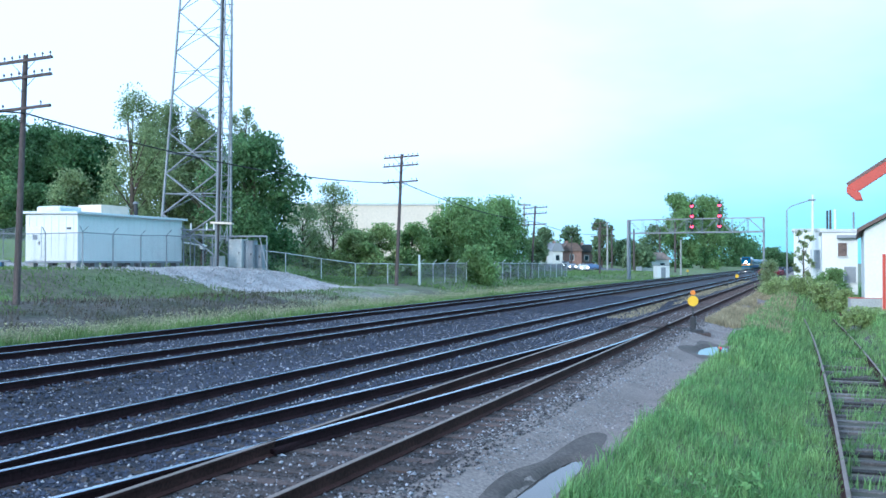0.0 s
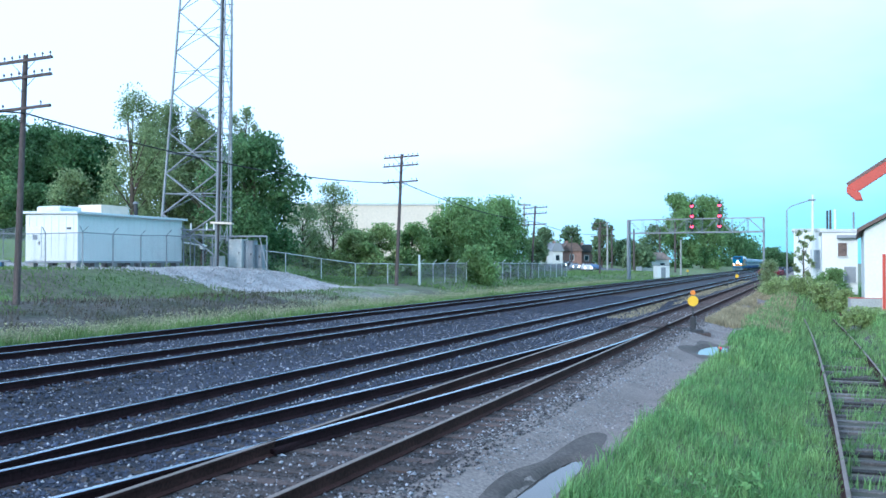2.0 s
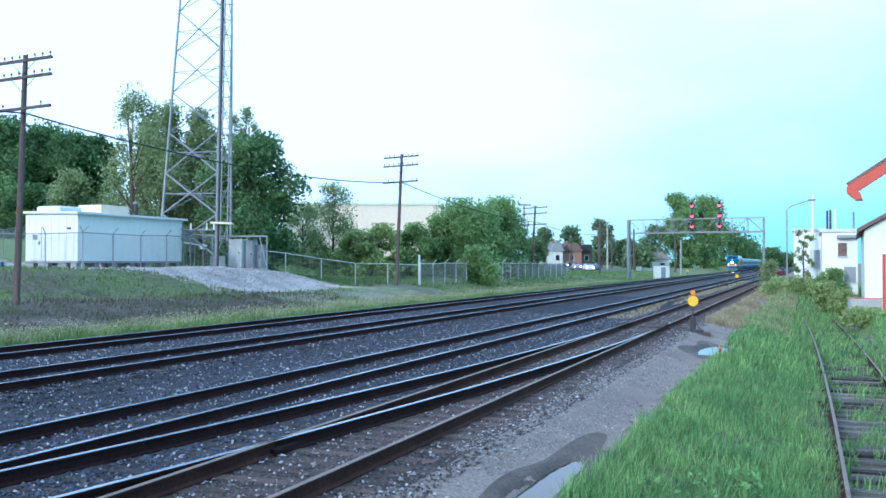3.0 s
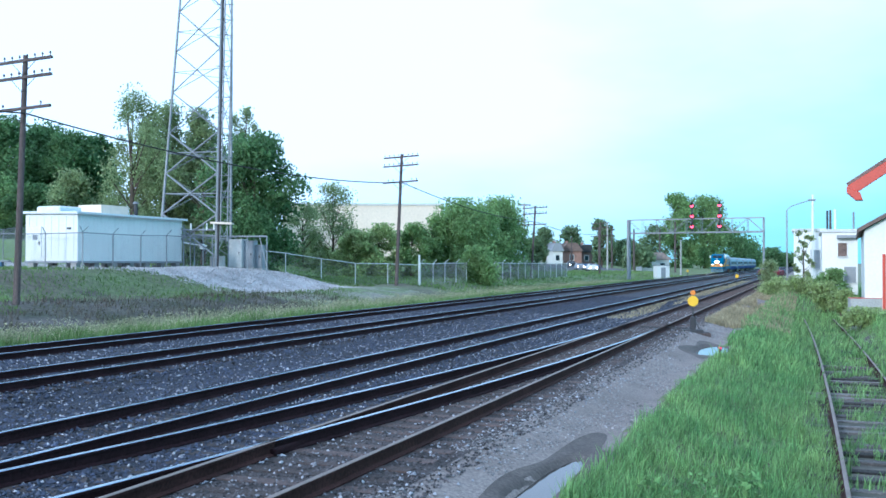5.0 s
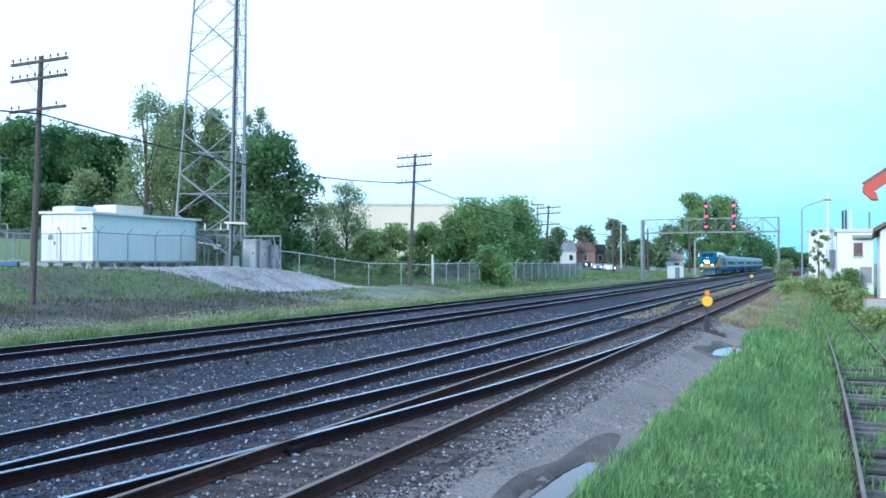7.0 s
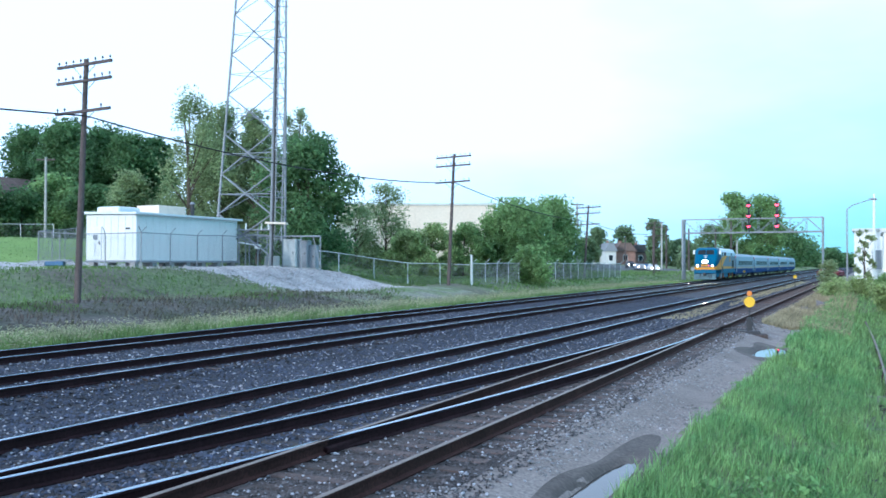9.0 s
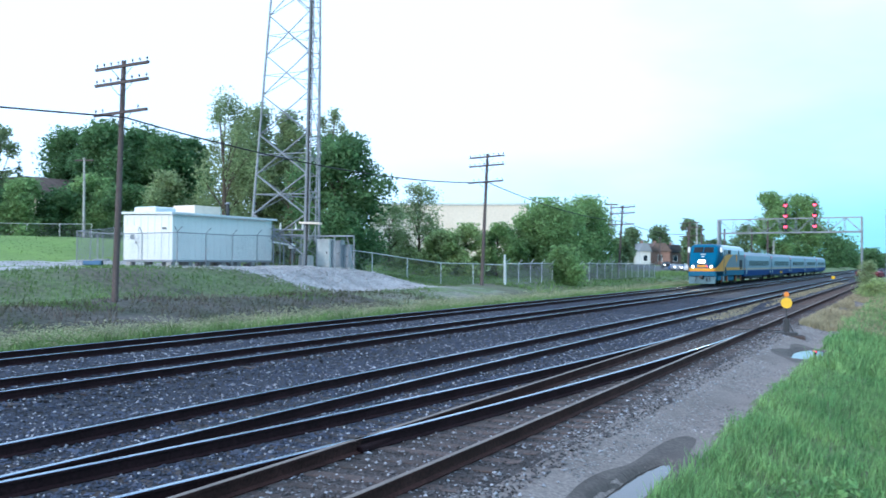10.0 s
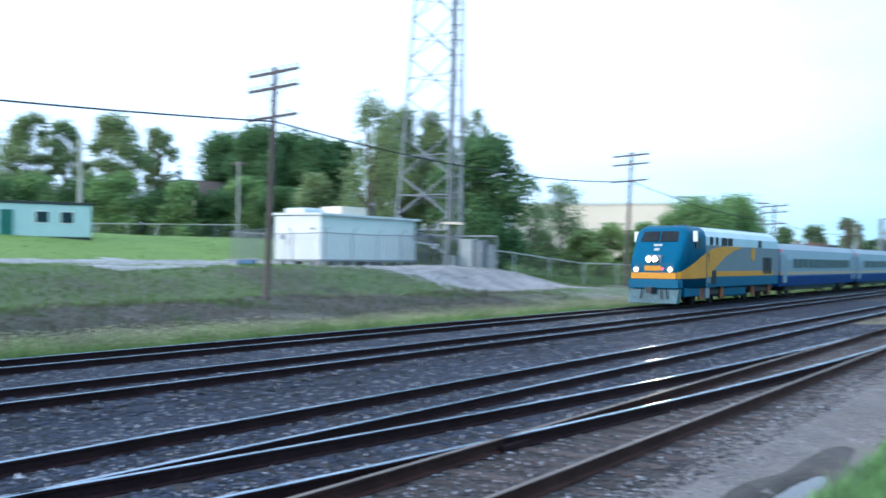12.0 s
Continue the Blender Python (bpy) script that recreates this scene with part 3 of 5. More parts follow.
def tree_turned(name, x0, x1, y_top, y_base, d, yaw, label, leaf, seed, **kw):
    base = up(y_base, d)
    x, y = turned((x0 + x1) / 2, d, yaw)
    return tree(name, x, y, base, up(y_top, d) - base, (x1 - x0) / 1701 * d, label, leaf, seed, **kw)


W = "dense dark green broadleaf tree at the wood's edge"
for k, (x0, x1, yt, d) in enumerate(((-45, 70, 216, 110), (20, 130, 226, 116), (80, 175, 238, 112), (130, 208, 246, 116), (-110, -5, 228, 118))):
    tree_at("woodland_tree", x0, x1, yt, 436, d, W, M_LEAF_DARK, 20 + k, lobes=60, count=12000, size=0.27, low=0.02, airy=0.17, belly=0.5, group="woodland trees")
tree_at("olive_shrub", 80, 175, 308, 445, 84, "rounded olive-green bush behind the shelter", M_LEAF_OLIVE, 31, lobes=26, count=5000, size=0.2, low=0.0, category="bush")
tree_at("broadleaf_tree", 178, 400, 258, 445, 92, "wide olive-green tree behind the shelter", M_LEAF_OLIVE, 39, lobes=80, count=15000, size=0.22, low=0.0, airy=0.12, belly=0.35)
tree_at("slender_tree", 172, 300, 166, 445, 82, "tall thin-crowned olive tree with gaps", M_LEAF_OLIVE, 32, lobes=34, count=6000, size=0.15, low=0.08, airy=0.12, belly=0.35, plume=1.25)
tree_at("slender_tree", 235, 345, 192, 445, 88, "tall thin-crowned olive tree beside the mast", M_LEAF_OLIVE, 37, lobes=44, count=9000, size=0.17, low=0.05, airy=0.14, belly=0.4, plume=1.25)
tree_at("slender_tree", 310, 410, 205, 445, 86, "tall thin-crowned olive tree behind the mast", M_LEAF_OLIVE, 33, lobes=40, count=8000, size=0.2, low=0.06, airy=0.14, belly=0.4, plume=1.25)
tree_at("slender_tree", 395, 462, 196, 445, 92, "tall wispy pale tree behind the mast", M_LEAF_OLIVE, 34, lobes=20, count=2200, size=0.18, low=0.3, airy=0.13, plume=1.25)
tree_at("broadleaf_tree", 370, 528, 250, 478, 78, "broad dark green tree behind the mast", M_LEAF_DARK, 35, lobes=70, count=16000, size=0.22, low=0.0, airy=0.15, belly=0.5)
tree_at("young_tree", 540, 640, 328, 478, 112, "sparse young tree before the pale warehouse", M_LEAF_OLIVE, 36, lobes=70, count=4200, size=0.17, low=0.0, airy=0.13, belly=0.4)
tree_at("young_tree", 500, 570, 362, 478, 106, "sparse young tree before the pale warehouse", M_LEAF_OLIVE, 38, lobes=50, count=3000, size=0.17, low=0.0, airy=0.13, belly=0.5)
for k, (x0, x1, yt) in enumerate(((590, 660, 412), (630, 712, 402), (690, 765, 398), (735, 800, 385), (530, 600, 440))):
    tree_at("scrub_bush", x0, x1, yt, 490, 104 + k * 2, "dull green scrub bush along the fence", M_RANK if k in (0, 1, 4) else M_LEAF, 40 + k, lobes=30, count=4800, size=0.2, low=0.0, airy=0.15, category="bush", group="scrub bushes")
tree_at("round_bush", 762, 872, 362, 498, 112, "large rounded green bush beside the line", M_LEAF, 50, lobes=60, count=13000, size=0.21, low=0.0, airy=0.19, category="bush", belly=0.4)
tree_at("round_bush", 840, 932, 357, 498, 117, "large rounded green bush beside the line", M_LEAF, 51, lobes=60, count=12000, size=0.21, low=0.0, airy=0.19, category="bush", belly=0.4)
tree_at("round_bush", 805, 905, 372, 498, 110, "large rounded green bush beside the line", M_LEAF, 53, lobes=50, count=9000, size=0.21, low=0.0, airy=0.19, category="bush", belly=0.4)
tree_at("low_bush", 815, 882, 440, 500, 92, "low leafy bush at the fence's end", M_LEAF, 52, lobes=26, count=3600, size=0.2, low=0.0, airy=0.17, category="bush")
for k, (x0, x1, yt, d) in enumerate(((945, 985, 405, 260), (990, 1032, 403, 270), (1045, 1085, 390, 240), (1090, 1130, 425, 250), (1135, 1182, 402, 300), (925, 962, 425, 190), (1060, 1110, 430, 280), (1098, 1150, 437, 200))):
    tree_at("far_tree", x0, x1, yt, 472, d, "distant green street tree", M_LEAF_FAR, 60 + k, lobes=26, count=2600, size=0.42, low=0.1, airy=0.16, group="distant trees")
tree_at("tall_tree", 1166, 1235, 346, 476, 318, "tall dark green tree behind the signal bridge", M_LEAF, 70, lobes=60, count=12000, size=0.4, low=0.03, airy=0.14)
tree_at("tall_tree", 1203, 1290, 350, 476, 328, "tall dark green tree behind the signal bridge", M_LEAF, 71, lobes=60, count=13000, size=0.4, low=0.03, airy=0.13)
for k, (x0, x1, yt, d) in enumerate(((1222, 1330, 402, 470), (1290, 1350, 428, 570), (1335, 1385, 443, 620), (1365, 1420, 452, 650), (1400, 1470, 446, 640))):
    tree_at("far_tree", x0, x1, yt, 474, d, "distant dark green tree beyond the line", M_LEAF_DARK, 75 + k, lobes=36, count=6500, size=0.7, low=0.0, airy=0.17, group="distant trees")
# beyond the lawn
F = "airy grey-green tree beyond the lawn"
for k, (x0, x1, yt, d) in enumerate(((5, 105, 210, 112), (80, 160, 222, 116), (150, 262, 213, 110), (255, 318, 234, 118), (-120, 20, 215, 114), (-240, -90, 220, 112))):
    tree_turned("feathery_tree", x0, x1, yt, 425, d, 13.75, F, M_LEAF_OLIVE, 80 + k, lobes=40, count=(7000, 5000, 9000, 2400, 7000, 7000)[k], size=0.24, low=(0.1, 0.1, 0.05, 0.42, 0.05, 0.05)[k], airy=0.13, belly=0.45, group="trees beyond the lawn")
for k, (x0, x1, yt) in enumerate(((-60, 60, 325), (20, 130, 318), (110, 215, 330), (165, 260, 318), (235, 320, 345), (290, 365, 330), (345, 430, 348), (400, 480, 322), (455, 540, 340))):
    tree_turned("hedge_bush", x0, x1, yt, 428, 103 + (k * 37 % 5), 13.75, "full green bush behind the lawn fence", M_LEAF if k % 2 else M_LEAF_DARK, 100 + k, lobes=36, count=5200, size=0.22, low=0.0, airy=0.16, category="bush", group="hedge bushes")


def spruce(x, d, yt, yb, yaw):
    x, y = turned(x, d, yaw)
    base = up(yb, d)
    tall = up(yt, d) - base
    root = thing("spruce", pose(x, y, base), "small dark pointed spruce behind the houses", "tree")
    part("trunk", tube((0, 0, 0), (0, 0, tall), 0.15, 0.02), M_BARK, root)
    rng = random.Random(7)
    cs, rs = [], []
    for k in range(26):
        f = 0.25 + 0.74 * k / 25
        a0 = k * 2.4
        cs.append(Vector((math.cos(a0) * 1.6 * (1 - f), math.sin(a0) * 1.6 * (1 - f), tall * f)))
        rs.append(0.12 + 0.7 * (1 - f))
    v, f = leaves(rng, cs, rs, 1500, 0.2)
    raw("crown", v.tolist(), f.tolist(), M_LEAF_DARK, root)


spruce(322, 125, 298, 420, 13.75)


# ---- buildings ----
def warehouse():
    d = 150
    x0, x1 = px(500, d), px(783, d)
    root = thing("warehouse", pose(x0, d, 0.2), "long cream-clad flat-roofed warehouse", "building")
    h = up(364, d) - 0.2
    part("wall", cube(0, x1 - x0, 0, 30, 0, h), M_CREAM, root)
    part("parapet", cube(-0.15, x1 - x0 + 0.15, -0.15, 30.15, h, h + 0.35, 0.03), M_SIDING, root)
    for i in range(9):
        x = (i + 0.5) * (x1 - x0) / 9
        part("panel_joint", cube(x - 0.04, x + 0.04, -0.05, 0.0, 0.2, h - 0.05), M_CREAM, root)


warehouse()


def gantry():
    a0, b0 = Vector((px(1113, 150), 150, 0)), Vector((px(1352, 141), 141, 0))
    z0 = -0.3
    ln = (b0 - a0).length
    ang = math.degrees(math.atan2(b0.y - a0.y, b0.x - a0.x))
    root = thing("signal_bridge", pose(a0.x, a0.y, z0, 0, 0, ang), "grey steel lattice signal bridge over the tracks", "signal bridge")
    zt, zb = up(390, 150) - z0, up(414, 150) - z0
    for x in (0.0, ln):
        for dy in (-0.55, 0.55):
            r = 0.07 if x else 0.14
            part("post", cube(x - r, x + r, dy - r, dy + r, -0.3, zt, 0.02), M_GREY, root)
        for k in range(6):
            z = 0.4 + k * (zb - 0.6) / 6
            part("post_brace", tube((x, -0.5, z), (x, 0.5, z + (zb - 0.6) / 6), 0.04, None, 6), M_GREY, root)
    for dy in (-0.55, 0.55):
        for z in (zt, zb):
            part("chord", cube(-0.1, ln + 0.1, dy - 0.06, dy + 0.06, z - 0.06, z + 0.06), M_GREY, root)
        n = 9
        for k in range(n):
            xa, xb = k * ln / n, (k + 1) * ln / n
            part("web", tube((xa, dy, zb if k % 2 else zt), (xb, dy, zt if k % 2 else zb), 0.032, None, 6), M_GREY, root)
            part("web", tube((xa, dy, zb), (xa, dy, zt), 0.04, None, 6), M_GREY, root)
    part("walkway", cube(0, ln, -0.5, 0.5, zb + 0.1, zb + 0.16), M_GREY, root)
    for k in range(2):
        sx = (1231 - 1113, 1279 - 1113)[k] / (1352 - 1113) * ln
        head = part("signal_head", cube(sx - 0.12, sx + 0.12, -0.95, -0.75, zb + 0.2, zt + 2.6, 0.02), M_DARK, root)
        for j in range(3):
            z = up((366, 384, 402)[j], 147) - z0
            part("backplate", tube((sx, -1.0, z), (sx, -0.95, z), 0.38, None, 20), M_BLACK, head)
            # lens drawn oversize, so that its disc takes in the lamp's red bloom
            part("lens", tube((sx, -1.1, z), (sx, -1.02, z), 0.25, None, 16), M_SIGRED, head, "glowing red signal lens, enlarged for its bloom")
            part("hood", tube((sx, -1.3, z + 0.22), (sx, -1.0, z + 0.26), 0.2, 0.24, 10), M_BLACK, head)
        part("hanger", tube((sx, -0.85, zb), (sx, -0.3, zb + 0.1), 0.05, None, 6), M_GREY, root)


gantry()


# ---- switch stand ----
def switch_stand():
    d = 34.8
    root = thing("switch_stand", pose(px(1226, d), d, height(px(1226, d) - LEAN * d, d) + 0.03, 0, 0, -8), "switch stand with round yellow target on a black post", "switch stand")
    part("base", cube(-0.35, 0.35, -0.25, 0.25, -0.1, 0.06, 0.02), M_DARK, root)
    part("housing", cube(-0.1, 0.1, -0.1, 0.1, 0.04, 0.52, 0.03), M_DARK, root)
    part("mast", tube((0, 0, 0.5), (0, 0, 1.5), 0.025, None, 8), M_DARK, root)
    part("target", tube((0, -0.05, 1.08), (0, -0.03, 1.08), 0.19, None, 28), M_YELLOW, root, "round yellow target disc")
    b = bmesh.new()
    rod(b, (0, -0.05, 1.38), (0, -0.03, 1.38), 0.1, None, 6)
    part("upper_target", b, M_ORANGE, root, "small orange upper target")
    part("lever", tube((0.05, -0.05, 0.4), (0.22, -0.1, 0.06), 0.02, None, 6), M_DARK, root)
    part("throw_rod", tube((-1.8, 0.5, 0.1), (-0.2, 0, 0.1), 0.025, None, 6), M_DARK, root)
    part("head_tie", cube(-1.5, 0.6, -0.32, -0.08, -0.2, -0.06, 0.02), M_TIE, root)
    part("head_tie", cube(-1.5, 0.6, 0.12, 0.36, -0.2, -0.06, 0.02), M_TIE, root)


switch_stand()


# ---- buildings by the spur ----
def shed():
    """White gabled building with red eaves; only its corner shows."""
    d = 46.0
    x0 = px(1530, d)
    z0 = -0.9
    root = thing("white_building", pose(x0, d, z0, 0, 0, -23), "white gabled building with bright red eaves and posts", "building")
    eave = up(407, d) - z0
    w, ln = 9.0, 16.0
    part("wall", prism([(0, 0), (w, 0), (w, eave), (w / 2, eave + 2.6), (0, eave)], 0, ln), M_WHITE, root)
    for sx in (0, 1):
        pts = [(-0.28, eave - 0.12), (w / 2, eave + 2.62), (w / 2, eave + 2.82), (-0.3, eave + 0.06)]
        if sx:
            pts = [(w - x, z) for x, z in pts]
        part("roof_slope", prism(pts, -0.5, ln + 0.5), M_ROOF, root, "dark shingled roof slope")
    part("corner_post", cube(0.78, 0.92, -0.12, -0.003, 0.3, up(450, d) - z0, 0.01), M_RED, root, "narrow red downpipe")
    part("plinth", cube(-0.02, w, -0.04, 0, 0, 0.35), M_CONC, root)


def red_canopy():
    d = 24.0
    root = thing("station_canopy", pose(px(1503, d), d, -0.9, 0, 0, -24.5), "building corner with red barge board and bracket", "building")
    z = up(345, d) + 0.9
    part("barge_board", prism([(-0.04, z + 0.04), (0.25, z + 0.1), (2.6, z + 1.7), (2.6, z + 1.94), (-0.04, z + 0.22)], 0, 0.1, 0.01), M_RED, root, "bright red sloping barge board")
    part("eave_return", prism([(-0.05, z + 0.2), (0.26, z + 0.05), (0.32, z - 0.14), (0.16, z - 0.14), (-0.05, z + 0.06)], -0.05, 0.35, 0.01), M_RED, root, "boxed red eave end")
    part("roof", prism([(0.0, z + 0.24), (2.6, z + 2.0), (2.6, z + 2.08), (-0.06, z + 0.3)], 0.1, 0.42), M_ROOF, root)
    part("wall", prism([(2.3, 0), (6, 0), (6, z + 1.0), (2.6, z + 1.7), (2.3, z + 1.45)], 0.12, 0.42), M_WHITE, root)


shed()
red_canopy()


def flat_house(name, x0, x1, yt, yb, d, deep, label, material, windows=()):
    z0 = up(yb, d)
    root = thing(name, pose(px(x0, d), d, z0, 0, 0, -21), label, "building")
    w, h = (x1 - x0) / 1701 * d, up(yt, d) - z0
    part("wall", cube(0, w, 0, deep, -0.6, h), material, root)
    part("roof_edge", cube(-0.15, w + 0.15, -0.15, deep + 0.1, h, h + 0.22, 0.03), M_SIDING, root)
    for (a0, b0, c0, d0, m) in windows:
        win = part("window", cube(a0 * w, b0 * w, -0.06, -0.004, c0 * h, d0 * h, 0.01), m, root)
        part("sill", cube(a0 * w - 0.08, b0 * w + 0.08, -0.14, -0.062, c0 * h - 0.08, c0 * h - 0.01), M_SIDING, win)
    return root


r = flat_house("white_house", 1455, 1513, 412, 505, 64, 9, "white flat-roofed house with small windows", M_WHITE,
               ((0.45, 0.7, 0.55, 0.8, M_ROOF), (0.62, 0.95, 0.05, 0.35, M_GREY)))
part("awning", cube(0.9, 2.1, -0.8, -0.01, 3.1, 3.3, 0.02), M_GREY, r)
part("chimney_pipe", tube((0.35, 1.0, 3.4), (0.35, 1.0, 5.0), 0.065, None, 8), M_DARK, r)
part("chimney_pipe", tube((0.85, 1.5, 3.4), (0.85, 1.5, 5.1), 0.08, None, 8), M_WHITE, r)
part("chimney_pipe", tube((2.0, 1.5, 3.4), (2.0, 1.5, 4.9), 0.06, None, 8), M_GALV, r)
flat_house("white_house", 1405, 1456, 410, 492, 78, 8, "white flat-roofed outbuilding behind shrubs", M_WHITE, ((0.55, 0.85, 0.2, 0.6, M_GREY),))


def street_lamp():
    d = 74
    root = thing("street_lamp", pose(px(1393, d), d, -0.6), "tall grey street lamp with a curved arm", "street lamp")
    h = up(372, d) + 0.6
    part("post", tube((0, 0, 0), (0, 0, h), 0.07, 0.05, 8), M_GREY, root)
    b = bmesh.new()
    rod(b, (0, 0, h), (0.35, 0, h + 0.3), 0.04)
    rod(b, (0.35, 0, h + 0.3), (1.7, 0, h + 0.75), 0.035)
    part("arm", b, M_GREY, root)
    part("lamp_head", cube(1.65, 2.2, -0.1, 0.1, h + 0.7, h + 0.85, 0.04), M_GREY, root)


street_lamp()
d = 76
tagged(part("flag_mast", tube((px(1438, d), d, -0.5), (px(1439, d), d, up(345, d)), 0.12, 0.1, 8), M_WHITE, None), "plain white upright mast beside a building", "mast")

# concrete plinth by the spur
d = 46
blk = thing("concrete_block", pose(px(1505, d), d, up(558, d), 0, 0, -14), "low concrete block with a faded red top edge", "block")
part("body", cube(0, 1.4, 0, 0.8, -0.9, 0.8, 0.03), M_CONC, blk)
part("red_edge", cube(-0.01, 1.41, -0.012, 0.81, 0.8, 0.825, 0.01), M_RED, blk)


# ---- site trailer and far lawn ----
def trailer():
    d, yaw = 66, radians(13.75)

    def place(x, depth):
        u = (x - 784) / 1701
        return Vector(((u * math.cos(yaw) - math.sin(yaw)) * depth, (u * math.sin(yaw) + math.cos(yaw)) * depth, 0))
    a0, b0 = place(-190, d * 0.9), place(168, d)
    ang = math.degrees(math.atan2(b0.y - a0.y, b0.x - a0.x))
    ln = (b0 - a0).length
    z0 = height(b0.x - LEAN * b0.y, b0.y) + 0.22
    root = thing("site_trailer", pose(b0.x, b0.y, z0, 0, 0, ang), "pale green office trailer with dark windows and door", "trailer")
    part("body", cube(-ln, 0, 0, 3, 0.0, 2.2, 0.04), M_TRAILER, root)
    part("roof", cube(-ln - 0.1, 0.1, -0.1, 3.1, 2.2, 2.36, 0.03), M_DARK, root)
    part("skirt", cube(-ln, 0, 0.05, 2.95, -0.6, 0.0), M_DARK, root)
    for x in (-1.6, -3.2, -9.5):
        win = part("window", cube(x - 0.4, x + 0.4, -0.04, -0.002, 0.95, 1.68, 0.01), M_GLASS, root)
        part("frame", cube(x - 0.46, x + 0.46, -0.025, -0.001, 0.89, 1.74), M_WHITE, win)
    part("door", cube(-5.8, -5.0, -0.05, -0.002, 0.05, 1.75, 0.01), mat("green_door", (0.03, 0.16, 0.13), rough=0.5), root, "dark green door")


trailer()


# ---- the train ----
M_PILOT = mat("scuffed_pilot_paint", (0.09, 0.17, 0.2), rough=0.6, spread=0.3, scale=2, fine=14, bump=0.2)
def loco():
    """Front at y = 0, body towards +y; z = 0 at the rail."""
    root = thing("locomotive", pose(0, 0, 0), "blue, grey and yellow diesel locomotive with headlights on", "locomotive")
    w, ln = 1.52, 18.5

    def shell(y, zt, zlow, half, rr):
        """A round-shouldered section of the body."""
        out = [(-half, zlow)]
        for sx in (-1, 1):
            arc = [(sx * (half - rr + rr * math.cos(t)), zt - rr + rr * math.sin(t)) for t in (0.0, 0.26, 0.52, 0.79, 1.05, 1.31, math.pi / 2)]
            out += arc if sx < 0 else arc[::-1]
        return [Vector((x, y, z)) for x, z in out + [(half, zlow)]]

    def loft(rings, cap=True):
        bm = bmesh.new()
        vs = [[bm.verts.new(p) for p in ring] for ring in rings]
        for r0, r1 in zip(vs, vs[1:]):
            for i in range(len(r0) - 1):
                bm.faces.new((r0[i], r0[i + 1], r1[i + 1], r1[i]))
            bm.faces.new((r0[-1], r0[0], r1[0], r1[-1]))
        if cap:
            bm.faces.new(list(reversed(vs[0])))
            bm.faces.new(vs[-1])
        return bm
    # sloping nose and cab
    nose = loft([shell(0.25, 2.3, 0.95, 1.12, 0.2), shell(0.29, 2.4, 0.95, 1.22, 0.24), shell(0.36, 2.5, 0.95, 1.3, 0.28), shell(0.5, 2.7, 0.95, 1.37, 0.34), shell(1.0, 3.4, 0.95, 1.42, 0.4),
                 shell(1.5, 4.1, 0.95, 1.46, 0.44), shell(1.7, 4.25, 0.95, 1.48, 0.5), shell(2.05, 4.33, 0.95, 1.5, 0.58), shell(4.0, 4.33, 0.95, w, 0.6)])
    for f in nose.faces:
        f.smooth = len(f.verts) == 4 and abs(f.normal.y) < 0.98
    for e in nose.edges:
        e.smooth = abs(e.verts[0].co.y - e.verts[1].co.y) > 0.001 or e.verts[0].co.y > 0.26
    part("nose_and_cab", nose, M_TEAL, root, "rounded blue nose and cab")
    part("hood", loft([shell(4.0, 4.2, 1.55, w - 0.004, 0.7), shell(ln, 4.2, 1.55, w - 0.004, 0.7)]), M_LGREY, root)
    top = [(-w + 0.06, 3.3), (-w - 0.012, 3.3), (-w - 0.012, 3.78), (-w + 0.2, 4.1), (-w + 0.6, 4.33), (w - 0.6, 4.33), (w - 0.2, 4.1), (w + 0.012, 3.78), (w + 0.012, 3.3), (w - 0.06, 3.3), (w - 0.1, 3.7), (0, 4.2), (-w + 0.1, 3.7)]
    part("roof", prism(top, 4.05, ln - 0.05), M_LROOF, root, "pale blue-grey roof and upper sides")
    part("lower_side", cube(-w - 0.012, w + 0.012, 4.0, ln, 0.95, 1.55, 0.02), M_TEAL, root, "blue lower body side")
    for sx in (-1, 1):
        part("side_stripe", prism([(sx * (w + 0.004), 1.55), (sx * (w + 0.022), 1.55), (sx * (w + 0.022), 1.85), (sx * (w + 0.004), 1.85)], 3.4, ln - 1.2), M_LYEL, root, "yellow waist stripe")
        bm = bmesh.new()
        rows = []
        for y, lo, hi in ((0.3, 1.46, 1.8), (0.55, 1.46, 1.84), (1.0, 1.46, 1.95), (1.45, 1.46, 2.08), (1.95, 1.46, 2.22), (3.0, 1.47, 2.55), (4.0, 1.48, 2.85), (5.0, 1.8, 3.08),
                          (6.0, 2.2, 3.22), (7.5, 2.72, 3.29), (9.0, 3.05, 3.295), (10.6, 3.27, 3.3)):
            x = np.interp(y, (0.25, 0.55, 1.45, 1.95, 4.0), (1.22, 1.38, 1.46, 1.5, 1.52)) + 0.014
            rows.append([bm.verts.new((sx * (x + e), y, z)) for e, z in ((0, lo), (0.016, lo), (0.016, hi), (0, hi))])
        for r0, r1 in zip(rows, rows[1:]):
            for i in range(4):
                bm.faces.new((r0[i], r0[(i + 1) % 4], r1[(i + 1) % 4], r1[i]))
        bm.faces.new(rows[0])
        bm.faces.new(rows[-1][::-1])
        part("swoosh", bm, M_LYEL, root, "yellow band sweeping up the side")
        part("badge", tube((sx * (w + 0.005), 12.8, 2.9), (sx * (w + 0.02), 12.8, 2.9), 0.48, None, 6), M_LYEL, root)
        for y0, y1, z0, z1 in ((4.7, 5.2, 3.32, 3.88), (5.7, 6.1, 3.32, 3.88), (6.7, 7.7, 3.32, 3.88), (7.85, 8.7, 3.32, 3.88), (13.9, 14.6, 3.32, 3.88)):
            part("intake_grille", cube(min(sx * w, sx * (w + 0.03)), max(sx * w, sx * (w + 0.03)), y0, y1, z0, z1 - 0.1, 0.005), M_BLACK, root)
